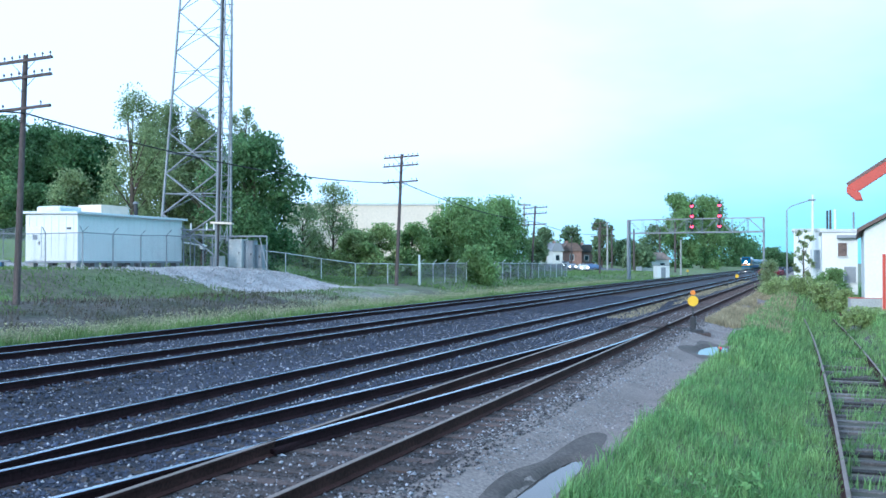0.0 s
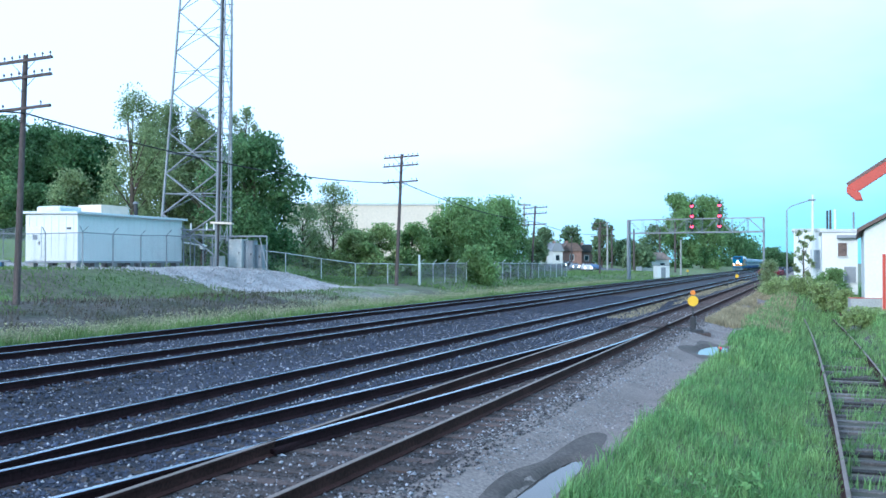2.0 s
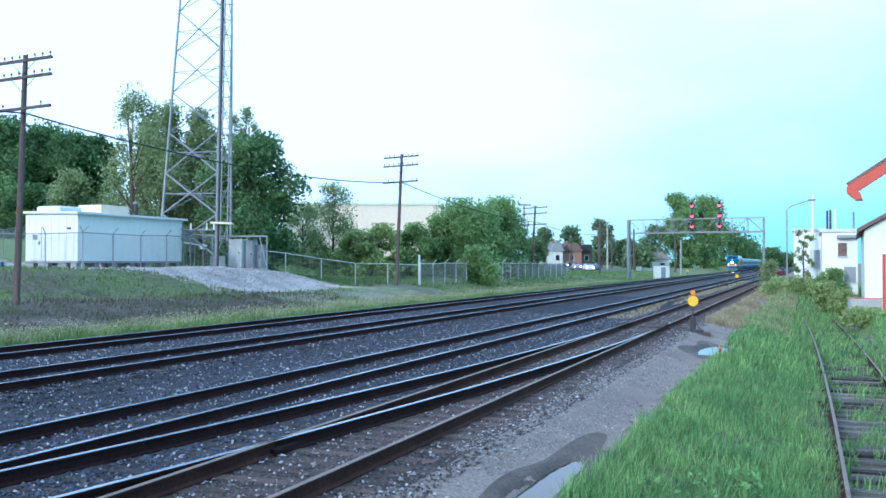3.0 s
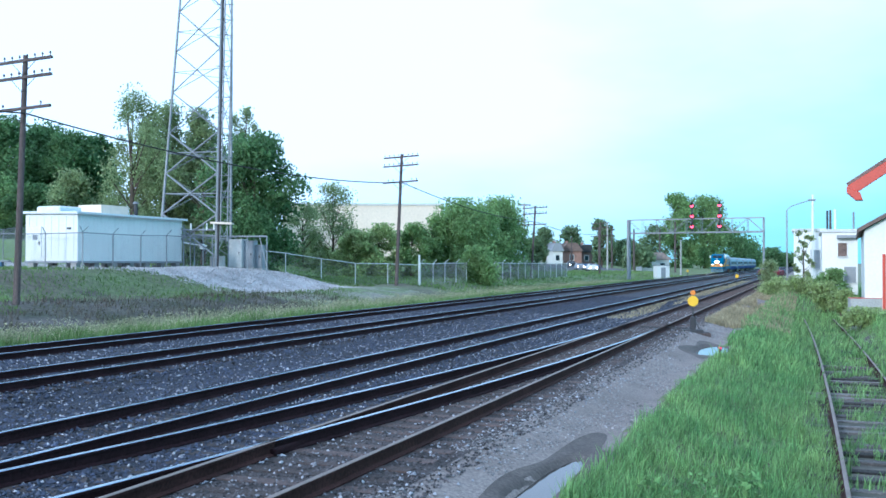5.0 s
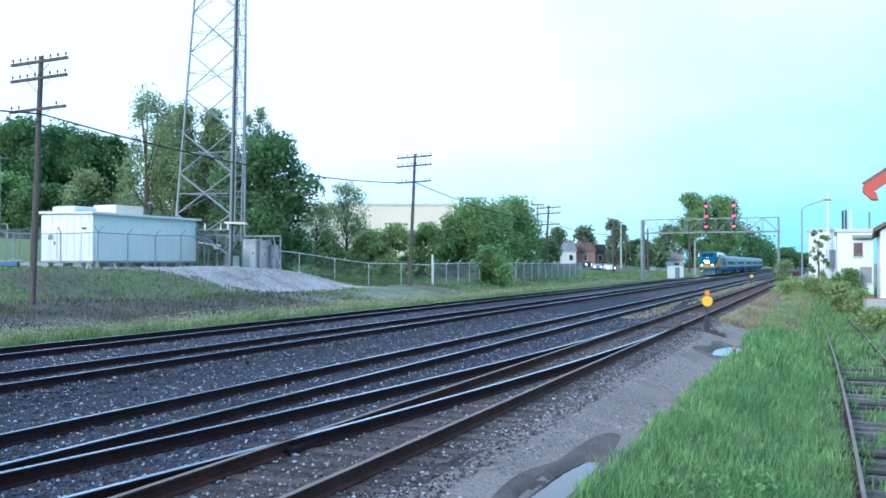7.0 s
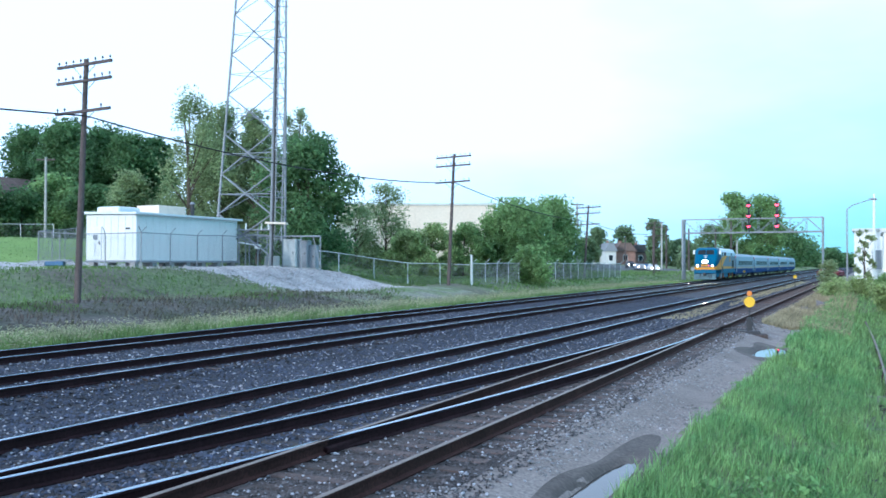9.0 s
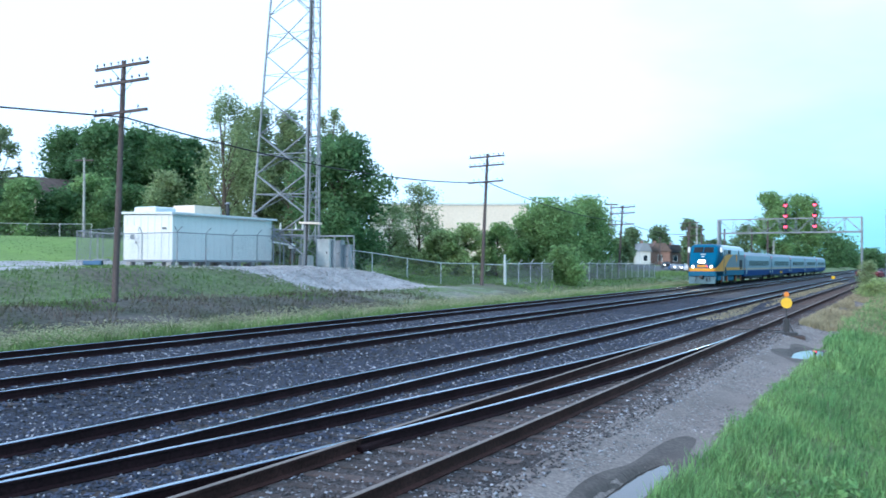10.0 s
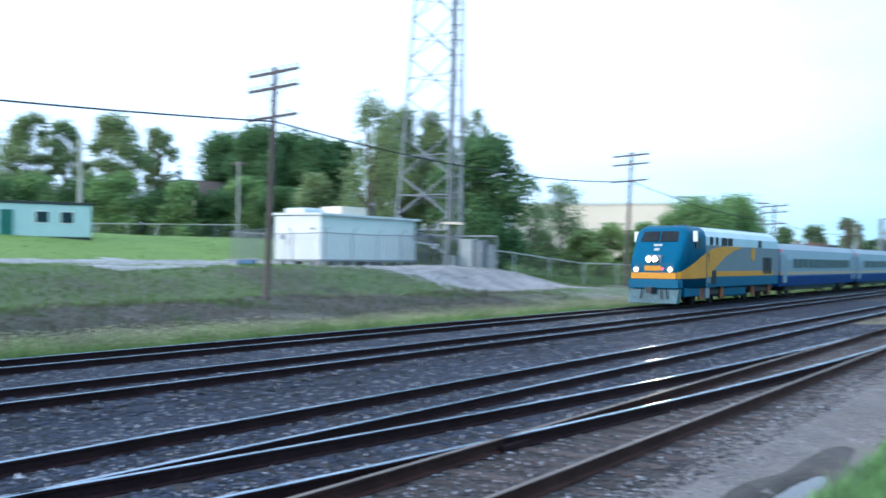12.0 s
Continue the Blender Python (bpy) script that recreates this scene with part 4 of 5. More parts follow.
        part("door_window", cube(min(sx * 1.5, sx * 1.55), max(sx * 1.5, sx * 1.55), 4.3, 4.65, 2.4, 2.9, 0.01), M_BLACK, root)
        part("battery_box", cube(min(sx * w, sx * (w + 0.05)), max(sx * w, sx * (w + 0.05)), 5.0, 5.7, 1.1, 1.9, 0.02), M_BLACK, root)
        for y0 in (15.0, 16.0):
            part("radiator_grille", cube(min(sx * w, sx * (w + 0.03)), max(sx * w, sx * (w + 0.03)), y0, y0 + 0.9, 1.65, 2.7, 0.005), M_BLACK, root)
        part("cab_window", cube(min(sx * 1.47, sx * 1.535), max(sx * 1.47, sx * 1.535), 2.4, 3.3, 3.1, 3.7, 0.01), M_TINT, root)
        part("cab_door", cube(min(sx * 1.5, sx * 1.54), max(sx * 1.5, sx * 1.54), 4.15, 4.8, 1.2, 3.2, 0.01), M_LGREY, root)
        part("handrail", tube((sx * 1.58, 4.05, 1.0), (sx * 1.58, 4.05, 3.0), 0.02, None, 6), M_GALV, root)
        part("mirror", cube(min(sx * 1.55, sx * 1.8), max(sx * 1.55, sx * 1.8), 1.9, 2.05, 3.45, 4.02, 0.02), M_WHITE, root)
        part("steps", cube(min(sx * 1.2, sx * 1.5), max(sx * 1.2, sx * 1.5), 4.1, 4.75, 0.35, 0.95, 0.02), M_GREY, root)
        part("windscreen", raw_plate([(sx * 0.05, 1.42, 3.99), (sx * 0.05, 1.02, 3.43), (sx * 1.04, 1.04, 3.43), (sx * 0.98, 1.43, 3.97)], (0, -0.035, 0.025)), M_TINT, root, "dark cab windscreen")
        lamp = part("ditch_light", tube((sx * 0.95, 0.148, 1.95), (sx * 0.95, 0.17, 1.95), 0.105, None, 16), M_LAMP_LOW, root, "lit round ditch light")
        part("rim", tube((sx * 0.95, 0.152, 1.95), (sx * 0.95, 0.5, 1.95), 0.19, None, 16), M_GREY, lamp)
    part("nose_stripe", cube(-1.25, 1.25, 0.2, 0.5, 1.45, 1.78, 0.03), M_LYEL, root, "yellow band across the nose")
    part("nose_panel", cube(-0.5, 0.42, 0.2, 0.35, 1.88, 2.15, 0.02), M_LYEL, root)
    part("marker_lamp", tube((0.5, 0.19, 1.98), (0.5, 0.3, 1.98), 0.07, None, 12), M_SIGRED, root)
    for x in (-0.17, 0.17):
        lamp = part("headlight", tube((x, 0.2, 2.5), (x, 0.22, 2.5), 0.075, None, 16), M_LAMP, root, "blazing white headlight")
        bm = bmesh.new()
        rows = [[bm.verts.new((x + r * math.cos(math.tau * k / 20), y, 2.5 + r * math.sin(math.tau * k / 20))) for k in range(20)]
                for r, y in ((0.085, 0.24), (0.085, 0.0), (0.15, -0.02), (0.17, 0.0), (0.17, 0.24))]
        for r0, r1 in zip(rows, rows[1:]):
            for k in range(20):
                f = bm.faces.new((r0[k], r0[(k + 1) % 20], r1[(k + 1) % 20], r1[k]))
                # the housing's front rim glows as well, added to widen the lamp's glare
                f.material_index = 1 if r0 is rows[1] else 0
        part("lamp_housing", bm, [M_GREY, M_LAMP_RING], lamp)
    part("surround", cube(-0.42, 0.42, 0.24, 0.75, 2.28, 2.72, 0.05), M_GREY, root)
    part("number_bar", cube(-0.24, 0.24, 0.85, 1.1, 3.2, 3.31, 0.02), M_SIDING, root)
    part("emblem", cube(-0.16, 0.16, 0.64, 0.95, 2.94, 3.08, 0.05), M_SIDING, root)
    part("cab_skirt", cube(-1.46, 1.46, 0.9, 3.3, 0.5, 0.96, 0.03), M_TEAL, root)
    part("buffer_beam", cube(-1.4, 1.4, 0.15, 0.9, 0.95, 1.42, 0.04), M_TEAL, root)
    plow = prism([(-1.35, 0.15), (1.35, 0.15), (1.42, 0.9), (-1.42, 0.9)], 0.02, 0.5, 0.03)
    for v in plow.verts:
        v.co.y += 0.35 * abs(v.co.x) / 1.4 * 0.5 - (0.15 if v.co.z < 0.5 else 0)
    part("pilot", plow, M_PILOT, root, "grey pilot plough below the coupler")
    part("coupler", cube(-0.18, 0.18, -0.45, 0.3, 0.72, 1.02, 0.05), M_DARK, root)
    for x in (-0.55, 0.5, 0.8):
        part("hose", tube((x, 0.0, 0.95), (x * 1.1, -0.08, 0.4), 0.035, None, 6), M_BLACK, root)
    part("fuel_tank", cube(-1.35, 1.35, 7.6, 12.0, 0.35, 0.98, 0.12), M_TEAL, root)
    part("underframe", cube(-1.2, 1.2, 0.9, ln - 0.2, 0.7, 1.0), M_DARK, root)
    for y0 in (3.6, 13.2):
        bogie = part("bogie", cube(-1.15, 1.15, y0, y0 + 3.6, 0.45, 0.8, 0.05), M_BOGIE, root)
        for sx in (-1, 1):
            part("side_frame", cube(min(sx * 1.1, sx * 1.32), max(sx * 1.1, sx * 1.32), y0 - 0.3, y0 + 3.9, 0.5, 0.85, 0.06), M_BOGIE, bogie)
            part("damper", cube(min(sx * 1.3, sx * 1.42), max(sx * 1.3, sx * 1.42), y0 - 0.3, y0 + 0.3, 0.28, 1.0, 0.04), M_RUSTY, bogie)
            part("damper", cube(min(sx * 1.3, sx * 1.42), max(sx * 1.3, sx * 1.42), y0 + 3.3, y0 + 3.9, 0.28, 1.0, 0.04), M_RUSTY, bogie)
    part("roof_fan", tube((0, 15.9, 4.3), (0, 15.9, 4.42), 0.7, None, 20), M_DARK, root)
    part("horn", cube(-0.25, 0.25, 4.2, 4.6, 4.3, 4.48, 0.04), M_DARK, root)
    return root


def raw_plate(pts, thick=(0, -0.03, 0.02)):
    """A thin pane through four corners."""
    bm = bmesh.new()
    a0 = [bm.verts.new(p) for p in pts]
    b0 = [bm.verts.new(Vector(p) + Vector(thick)) for p in pts]
    bm.faces.new(a0)
    bm.faces.new(b0[::-1])
    for i in range(4):
        bm.faces.new((a0[i], b0[i], b0[(i + 1) % 4], a0[(i + 1) % 4]))
    return bm


def wheel_mesh():
    bm = bmesh.new()
    rod(bm, (-0.07, 0, 0), (0.07, 0, 0), 0.46, None, 24)
    rod(bm, (-0.09, 0, 0), (-0.07, 0, 0), 0.49, None, 24)
    rod(bm, (0.07, 0, 0), (0.14, 0, 0), 0.16, None, 12)
    for k in range(4):
        a0 = math.tau * k / 4
        rod(bm, (0.08, 0.3 * math.cos(a0), 0.3 * math.sin(a0)), (0.085, 0.3 * math.cos(a0), 0.3 * math.sin(a0)), 0.05, None, 8)
    return finish(bm, "wheel", M_BOGIE)


WHEEL = wheel_mesh()


def add_wheels(root, ys):
    for y in ys:
        for sx in (-1, 1):
            ob = new("wheel", WHEEL)
            ob.parent = root
            ob.matrix_basis = pose(sx * 0.755, y, 0.465, 0, 0, 0 if sx > 0 else 180)


def coach(label):
    root = thing("passenger_coach", pose(0, 0, 0), label, "coach", "passenger coaches")
    ln, w = 24.2, 1.57
    body = [(-w, 1.75), (-w - 0.02, 2.6), (-w + 0.12, 3.3), (-w + 0.5, 3.68), (0, 3.8), (w - 0.5, 3.68), (w - 0.12, 3.3), (w + 0.02, 2.6), (w, 1.75)]
    part("body", prism(body, 0, ln), M_COACH, root)
    part("lower_body", prism([(-w + 0.16, 0.75), (w - 0.16, 0.75), (w + 0.012, 1.4), (w + 0.012, 1.52), (-w - 0.012, 1.52), (-w - 0.012, 1.4)], 0, ln), M_CBLUE, root, "dark blue lower body")
    part("stripe", cube(-w - 0.006, w + 0.006, 0, ln, 1.52, 1.75), M_CSTRIPE, root, "tan waist stripe")
    for sx in (-1, 1):
        band = part("window_band", cube(min(sx * (w - 0.03), sx * (w + 0.03)), max(sx * (w - 0.03), sx * (w + 0.03)), 3.0, ln - 2.4, 1.98, 2.72, 0.01), M_COACH, root)
        for k in range(13):
            y = 3.2 + k * 1.42
            part("window", cube(min(sx * (w + 0.005), sx * (w + 0.045)), max(sx * (w + 0.005), sx * (w + 0.045)), y, y + 1.15, 2.04, 2.66, 0.01), M_TINT, band)
        for y in (0.5, ln - 1.5):
            part("door", cube(min(sx * (w - 0.02), sx * (w + 0.03)), max(sx * (w - 0.02), sx * (w + 0.03)), y, y + 0.9, 1.0, 2.95, 0.01), M_COACH, root)
        part("marker_lamp", cube(min(sx * (w - 0.1), sx * (w - 0.02)), max(sx * (w - 0.1), sx * (w - 0.02)), 0.1, 0.26, 3.15, 3.3), M_MARKER, root)
    part("gangway", cube(-0.6, 0.6, -0.5, ln + 0.5, 1.0, 3.3, 0.05), M_BLACK, root)
    part("underframe", cube(-1.1, 1.1, 5.5, ln - 5.5, 0.4, 0.8, 0.05), M_DARK, root)
    for y0 in (2.2, ln - 5.0):
        part("bogie", cube(-1.25, 1.25, y0, y0 + 2.8, 0.4, 0.8, 0.06), M_BOGIE, root)
    return root


LOCO = loco()
add_wheels(LOCO, (3.9, 6.9, 13.5, 16.5))
COACHES = []
for k in range(5):
    COACHES.append(coach("silver and blue passenger coach with a tinted window band"))
    add_wheels(COACHES[-1], (2.7, 4.5, 19.7, 21.5))
OFFSETS = [19.1 + 24.9 * k for k in range(5)]


# ---- fences ----
def fence(p, q, tall, spacing, label, arms=False, cell=0.13, steel=None):
    """Chain link between steel posts, from p to q (x, y); the posts stand on the ground."""
    steel = steel or M_FENCE
    p, q = Vector((*p, 0)), Vector((*q, 0))
    d = q - p
    n = max(1, round(d.length / spacing))
    ang = math.degrees(math.atan2(d.y, d.x))

    def floor(t):
        w = p + d * t
        return height(w.x - LEAN * w.y, w.y)
    z0 = floor(0)
    root = thing("chain_link_fence", pose(p.x, p.y, z0, 0, 0, ang), label, "fence", "chain-link fences")
    ln = d.length
    for k in range(n + 1):
        t = k / n
        z = floor(t) - z0
        post = part("post", tube((ln * t, 0, z - 0.3), (ln * t, 0, z + tall), 0.035, None, 8), steel, root)
        if arms:
            part("arm", tube((ln * t, 0, z + tall), (ln * t + 0.1, -0.3, z + tall + 0.32), 0.025, None, 6), steel, post)
    for k in range(n):
        ta, tb = k / n, (k + 1) / n
        za, zb = floor(ta) - z0, floor(tb) - z0
        part("top_rail", tube((ln * ta, 0, za + tall - 0.03), (ln * tb, 0, zb + tall - 0.03), 0.027, None, 6), steel, root)
        verts, faces = [], []
        w = ln / n
        m = int(w / cell)
        rise = tall - 0.08
        for i in range(-int(rise / cell), m):
            for way in (1, -1):
                a0, a1 = i * cell, i * cell + rise
                c0, c1 = max(0.0, a0), min(w, a1)
                if c1 - c0 < 0.05:
                    continue
                h0, h1 = c0 - a0, c1 - a0
                if way < 0:
                    h0, h1 = rise - h0, rise - h1
                y = 0.004 * way
                b0, b1 = za + (zb - za) * c0 / w + h0 + 0.03, za + (zb - za) * c1 / w + h1 + 0.03
                o = len(verts)
                r = 0.0035
                verts += [(ln * ta + c0, y, b0 - r), (ln * ta + c1, y, b1 - r), (ln * ta + c1, y + 0.005, b1 + r), (ln * ta + c0, y + 0.005, b0 + r), (ln * ta + c0, y - 0.005, b0 + r), (ln * ta + c1, y - 0.005, b1 + r)]
                faces += [(o, o + 1, o + 2, o + 3), (o, o + 4, o + 5, o + 1), (o + 3, o + 2, o + 5, o + 4)]
        tagged(raw("wire_mesh", verts, faces, M_GALV, root), kind="stuff")
    return root


CL = "galvanised chain-link fence around the equipment pad"
ca, cb = (px(146, 54.0), 54.0), (px(-44, 58.5), 58.5)
sa = ca[0] - LEAN * ca[1]
fence(ca, (sa + LEAN * 70.5, 70.5), 2.05, 2.6, CL, arms=True, cell=0.2, steel=M_GALV)
fence((px(80, 55.2), 55.2), ca, 2.05, 2.4, CL, arms=True, cell=0.2, steel=M_GALV)
fence(cb, (px(80, 55.2), 55.2), 2.05, 2.4, CL, arms=False, cell=0.2, steel=M_GALV)
fence(cb, (cb[0] - 2.0, 74.0), 2.05, 2.6, CL, cell=0.2, steel=M_GALV)
fence((sa + LEAN * 70.5 - 0.4, 70.9), (px(741, 80), 80), 1.7, 2.8, "galvanised chain-link fence along the foot of the bank")
fence((-32.4 + LEAN * 80.3, 80.3), (-32.4 + LEAN * 129, 129), 1.85, 2.85, "galvanised chain-link fence with angled tops beside bushes", arms=True)
fence(turned(-260, 98, 13.75), turned(440, 102, 13.75), 1.75, 3.0, "galvanised chain-link fence along the lawn")
end = thing("fence_end_post", pose(px(742, 79.9), 79.9, up(505, 79.9)), "stout white-painted fence end post", "post")
part("shaft", tube((0, 0, -0.2), (0, 0, up(451, 79.9) - up(505, 79.9)), 0.09, None, 12), M_WHITE, end)


# ---- electrical gear beside the mast ----
def cabinet(x, d, w, h, deep, m, label):
    z = height(px(x, d) - LEAN * d, d) - 0.02
    root = thing("electrical_cabinet", pose(px(x, d), d, z, 0, 0, -8), label, "cabinet", "electrical cabinets")
    part("body", cube(0, w, 0, deep, 0.12, h, 0.02), m, root)
    part("base", cube(-0.05, w + 0.05, -0.05, deep + 0.05, -0.2, 0.12), M_CONC, root)
    dr = part("door", cube(0.05, w - 0.05, -0.025, -0.002, 0.2, h - 0.08, 0.01), m, root)
    part("handle", cube(w - 0.2, w - 0.14, -0.06, -0.026, h * 0.5, h * 0.58), M_DARK, dr)
    part("roof_lip", cube(-0.04, w + 0.04, -0.06, deep + 0.04, h, h + 0.05, 0.01), m, root)


cabinet(404, 66.5, 0.95, 2.0, 0.9, M_SIDING, "pale grey steel electrical cabinet on a concrete base")
cabinet(430, 66.8, 0.75, 1.95, 0.9, M_GREY, "grey steel electrical cabinet on a concrete base")
cabinet(450, 67.2, 0.55, 1.7, 0.8, M_GREY, "narrow grey steel electrical cabinet")
tank = thing("concrete_pier", pose(px(385, 65.5), 65.5, height(px(385, 65.5) - LEAN * 65.5, 65.5)), "round concrete pier beside the mast", "pier")
part("drum", tube((0, 0, -0.2), (0, 0, 0.85), 0.55, 0.5, 18), M_CONC, tank)


def busbar():
    d = 64.8
    z = height(px(390, d) - LEAN * d, d)
    root = thing("steel_enclosure", pose(px(325, d), d, z, 0, 0, -6), "grey-blue steel pipe enclosure round the electrical gear", "enclosure")
    ln = (476 - 325) / 1701 * d
    for k, x in enumerate((0, 0.75, 1.35, 2.0, 3.1, 4.4, ln)):
        part("upright", tube((x, 0, -0.2), (x, 0, (2.95, 2.2, 2.95, 2.3, 2.15, 2.15, 2.15)[k]), 0.045, None, 8), M_GREY, root)
    part("crossbar", tube((0, 0, 2.6), (2.3, 0, 2.6), 0.06, None, 8), M_GREY, root)
    part("crossbar", tube((1.3, 0, 2.15), (ln, 0, 2.15), 0.055, None, 8), M_GREY, root)
    part("crossbar", tube((0, 0, 1.75), (1.6, 0, 1.5), 0.05, None, 8), M_WHITE, root)
    part("brace", tube((0.1, 0, 2.1), (1.5, 0, 1.2), 0.035, None, 6), M_GREY, root)
    part("brace", tube((1.5, 0, 1.0), (2.6, 0, 2.1), 0.035, None, 6), M_GREY, root)
    part("brace", tube((ln, 0, 0.1), (ln - 0.5, 0, 2.1), 0.035, None, 6), M_GREY, root)
    for x in (0.5, 1.6, 2.1):
        part("insulator", tube((x, 0, 2.6), (x, 0, 3.05), 0.07, 0.05, 8), M_WHITE, root)
    part("meter_box", cube(1.15, 1.45, -0.15, 0.1, 1.3, 1.65, 0.02), M_WHITE, root)


busbar()
heap = thing("blue_pallet", pose(*turned(236, 60, 7.2), height(turned(236, 60, 7.2)[0] - LEAN * turned(236, 60, 7.2)[1], turned(236, 60, 7.2)[1]), 0, 0, 12), "blue and grey cover lying on the gravel", "cover")
part("frame", cube(-0.6, 0.5, -0.3, 0.4, 0.02, 0.3, 0.06), M_BLUE, heap)
part("lid", cube(0.0, 0.9, -0.2, 0.4, 0.3, 0.42, 0.04), M_GREY, heap)


# ---- bare posts ----
def bare_post(x, d, yt, yb, yaw, r, label, arm=False):
    X, Y = turned(x, d, yaw)
    z = up(yb, d)
    root = thing("utility_post", pose(X, Y, z), label, "pole", "utility posts")
    h = up(yt, d) - z
    part("shaft", tube((0, 0, -0.8), (0, 0, h), r, r * 0.8, 10), M_CONC if "pale" in label else M_POLE, root)
    if arm:
        part("crossarm", cube(-0.9, 0.9, -0.06, 0.06, h - 0.3, h - 0.15), M_POLE, root)


bare_post(427, 96, 290, 420, 13.75, 0.13, "pale weathered utility post beyond the lawn", True)
bare_post(147, 92, 250, 415, 13.75, 0.24, "pale stout utility post behind the trailer")
for x, yt, yb, d in ((928, 360, 462, 130), (1075, 393, 470, 190), (1083, 402, 468, 200), (1060, 405, 468, 230), (1195, 392, 475, 180), (1122, 405, 470, 170), (1012, 420, 465, 240), (1205, 425, 478, 150), (1470, 372, 420, 110), (1168, 405, 465, 220)):
    bare_post(x, d, yt, yb, 0, 0.14 if d < 160 else 0.18, "pale utility post by the distant road" if x in (928, 1075, 1205) else "dark utility post by the distant road", x in (928, 1060))


# ---- far street ----
def far_z(x, d):
    return height(px(x, d) - LEAN * d, d)


def house(x0, x1, yt, d, label, wall, roof, deep=9):
    z = far_z(x0, d) - 0.1
    w, h = (x1 - x0) / 1701 * d, up(yt, d) - z
    root = thing("house", pose(px(x0, d), d, z, 0, 0, 5), label, "house", "distant houses")
    part("wall", cube(0, w, 0, deep, 0, h * 0.62), wall, root)
    part("roof", prism([(-0.4, h * 0.62), (w + 0.4, h * 0.62), (w * 0.75, h), (w * 0.25, h)], -0.4, deep + 0.4), roof, root)
    for k in range(max(1, int(w / 3))):
        x = (k + 0.5) * w / max(1, int(w / 3))
        win = part("window", cube(x - 0.5, x + 0.5, -0.05, -0.003, h * 0.2, h * 0.45), M_GLASS, root)
        part("window_frame", cube(x - 0.6, x + 0.6, -0.03, -0.002, h * 0.2 - 0.1, h * 0.45 + 0.1), M_WHITE, win)
    part("chimney", cube(w * 0.3, w * 0.3 + 0.6, 3, 3.6, h * 0.7, h + 0.6), M_BRICK, root)


house(995, 1030, 430, 255, "two-storey brick house with a dark roof", M_BRICK, M_ROOF)
house(1025, 1052, 433, 262, "dark gabled house on the far street", M_ROOF, M_DARK)
house(1136, 1186, 447, 205, "low pale bungalow with a light brown roof", M_SIDING, mat("faded_shingle", (0.36, 0.28, 0.26), rough=0.9, spread=0.25, scale=1.5, fine=8))
house(978, 996, 430, 250, "small white house on the far street", M_SIDING, M_GREY)
house(956, 980, 449, 275, "pale house behind the street trees", M_SIDING, M_ROOF)
Xh, Yh = turned(318, 122, 13.75)
hh = thing("house", pose(Xh, Yh, 4.4, 0, 0, -22), "yellowish house with a brown hipped roof among trees", "house")
part("wall", cube(-4, 5, 0, 8, 0, 5.6), M_CREAM, hh)
part("roof", prism([(-4.8, 5.5), (5.8, 5.5), (2.5, 8.0), (-1.5, 8.0)], -0.6, 8.6), M_ROOF, hh)
part("chimney", cube(-3.3, -2.6, 2, 2.7, 5.6, 8.1), M_BRICK, hh)

verts = []
for d in (178, 190, 205, 222, 240):
    for x in (925, 985, 1045, 1105):
        verts.append((px(x, d), d, far_z(x, d) + 0.07))
faces = [(j * 4 + i, j * 4 + i + 1, j * 4 + i + 5, j * 4 + i + 4) for j in range(4) for i in range(3)]
tagged(raw("road", verts, faces, M_ROAD), "grey asphalt street beyond the tracks", "road", kind="structure")


def car(x, d, colour, label, lit=True, turn=0):
    root = thing("car", pose(px(x, d), d, far_z(x, d) + 0.09, 0, 0, turn), label, "car", "cars on the far street")
    side = [(-0.88, 0.3), (0.88, 0.3), (0.9, 0.85), (0.68, 1.0), (0.6, 1.42), (-0.6, 1.42), (-0.68, 1.0), (-0.9, 0.85)]
    bm = prism(side, 0, 4.3, 0.06)
    for v in bm.verts:
        if v.co.z > 1.2:
            v.co.y = 1.5 if v.co.y < 2 else 3.7
    part("body", bm, colour, root)
    part("windscreen", raw_plate([(-0.58, 1.3, 1.36), (-0.66, 0.75, 1.02), (0.66, 0.75, 1.02), (0.58, 1.3, 1.36)]), M_GLASS, root)
    for sx in (-1, 1):
        for y in (0.8, 3.5):
            wh = part("wheel", tube((sx * 0.7, y, 0.31), (sx * 0.9, y, 0.31), 0.31, None, 14), M_BLACK, root)
            part("hub", tube((sx * 0.9, y, 0.31), (sx * 0.915, y, 0.31), 0.17, None, 10), M_GALV, wh)
        part("headlight", tube((sx * 0.62, -0.03, 0.68), (sx * 0.62, 0.05, 0.68), 0.12, None, 10), M_CARLIGHT if lit else M_GLASS, root)
    return root


CAR_A = car(1035, 186, M_SIDING, "pale car with headlights on, driving")
CAR_B = car(1014, 198, M_GREY, "grey car with headlights on, driving")
CAR_C = car(1003, 212, M_DARK, "dark car with headlights on, driving")
car(1062, 205, M_BLUE, "blue car standing by the street", False, 60)
car(1384, 170, mat("maroon_car_paint", (0.16, 0.02, 0.03), rough=0.35, spread=0.08, bump=0.02), "dark red car parked beyond the shrubs", False, 40)
box_d = 165
kiosk = thing("signal_hut", pose(px(1163, box_d), box_d, far_z(1163, box_d), 0, 0, 6), "small white trackside equipment hut", "hut")
part("body", cube(0, 2.2, 0, 2, 0, 2.3, 0.03), M_WHITE, kiosk)
part("roof", cube(-0.1, 2.3, -0.1, 2.1, 2.3, 2.42, 0.02), M_GREY, kiosk)
part("door", cube(0.7, 1.5, -0.03, -0.002, 0.1, 2.0), M_GREY, kiosk)


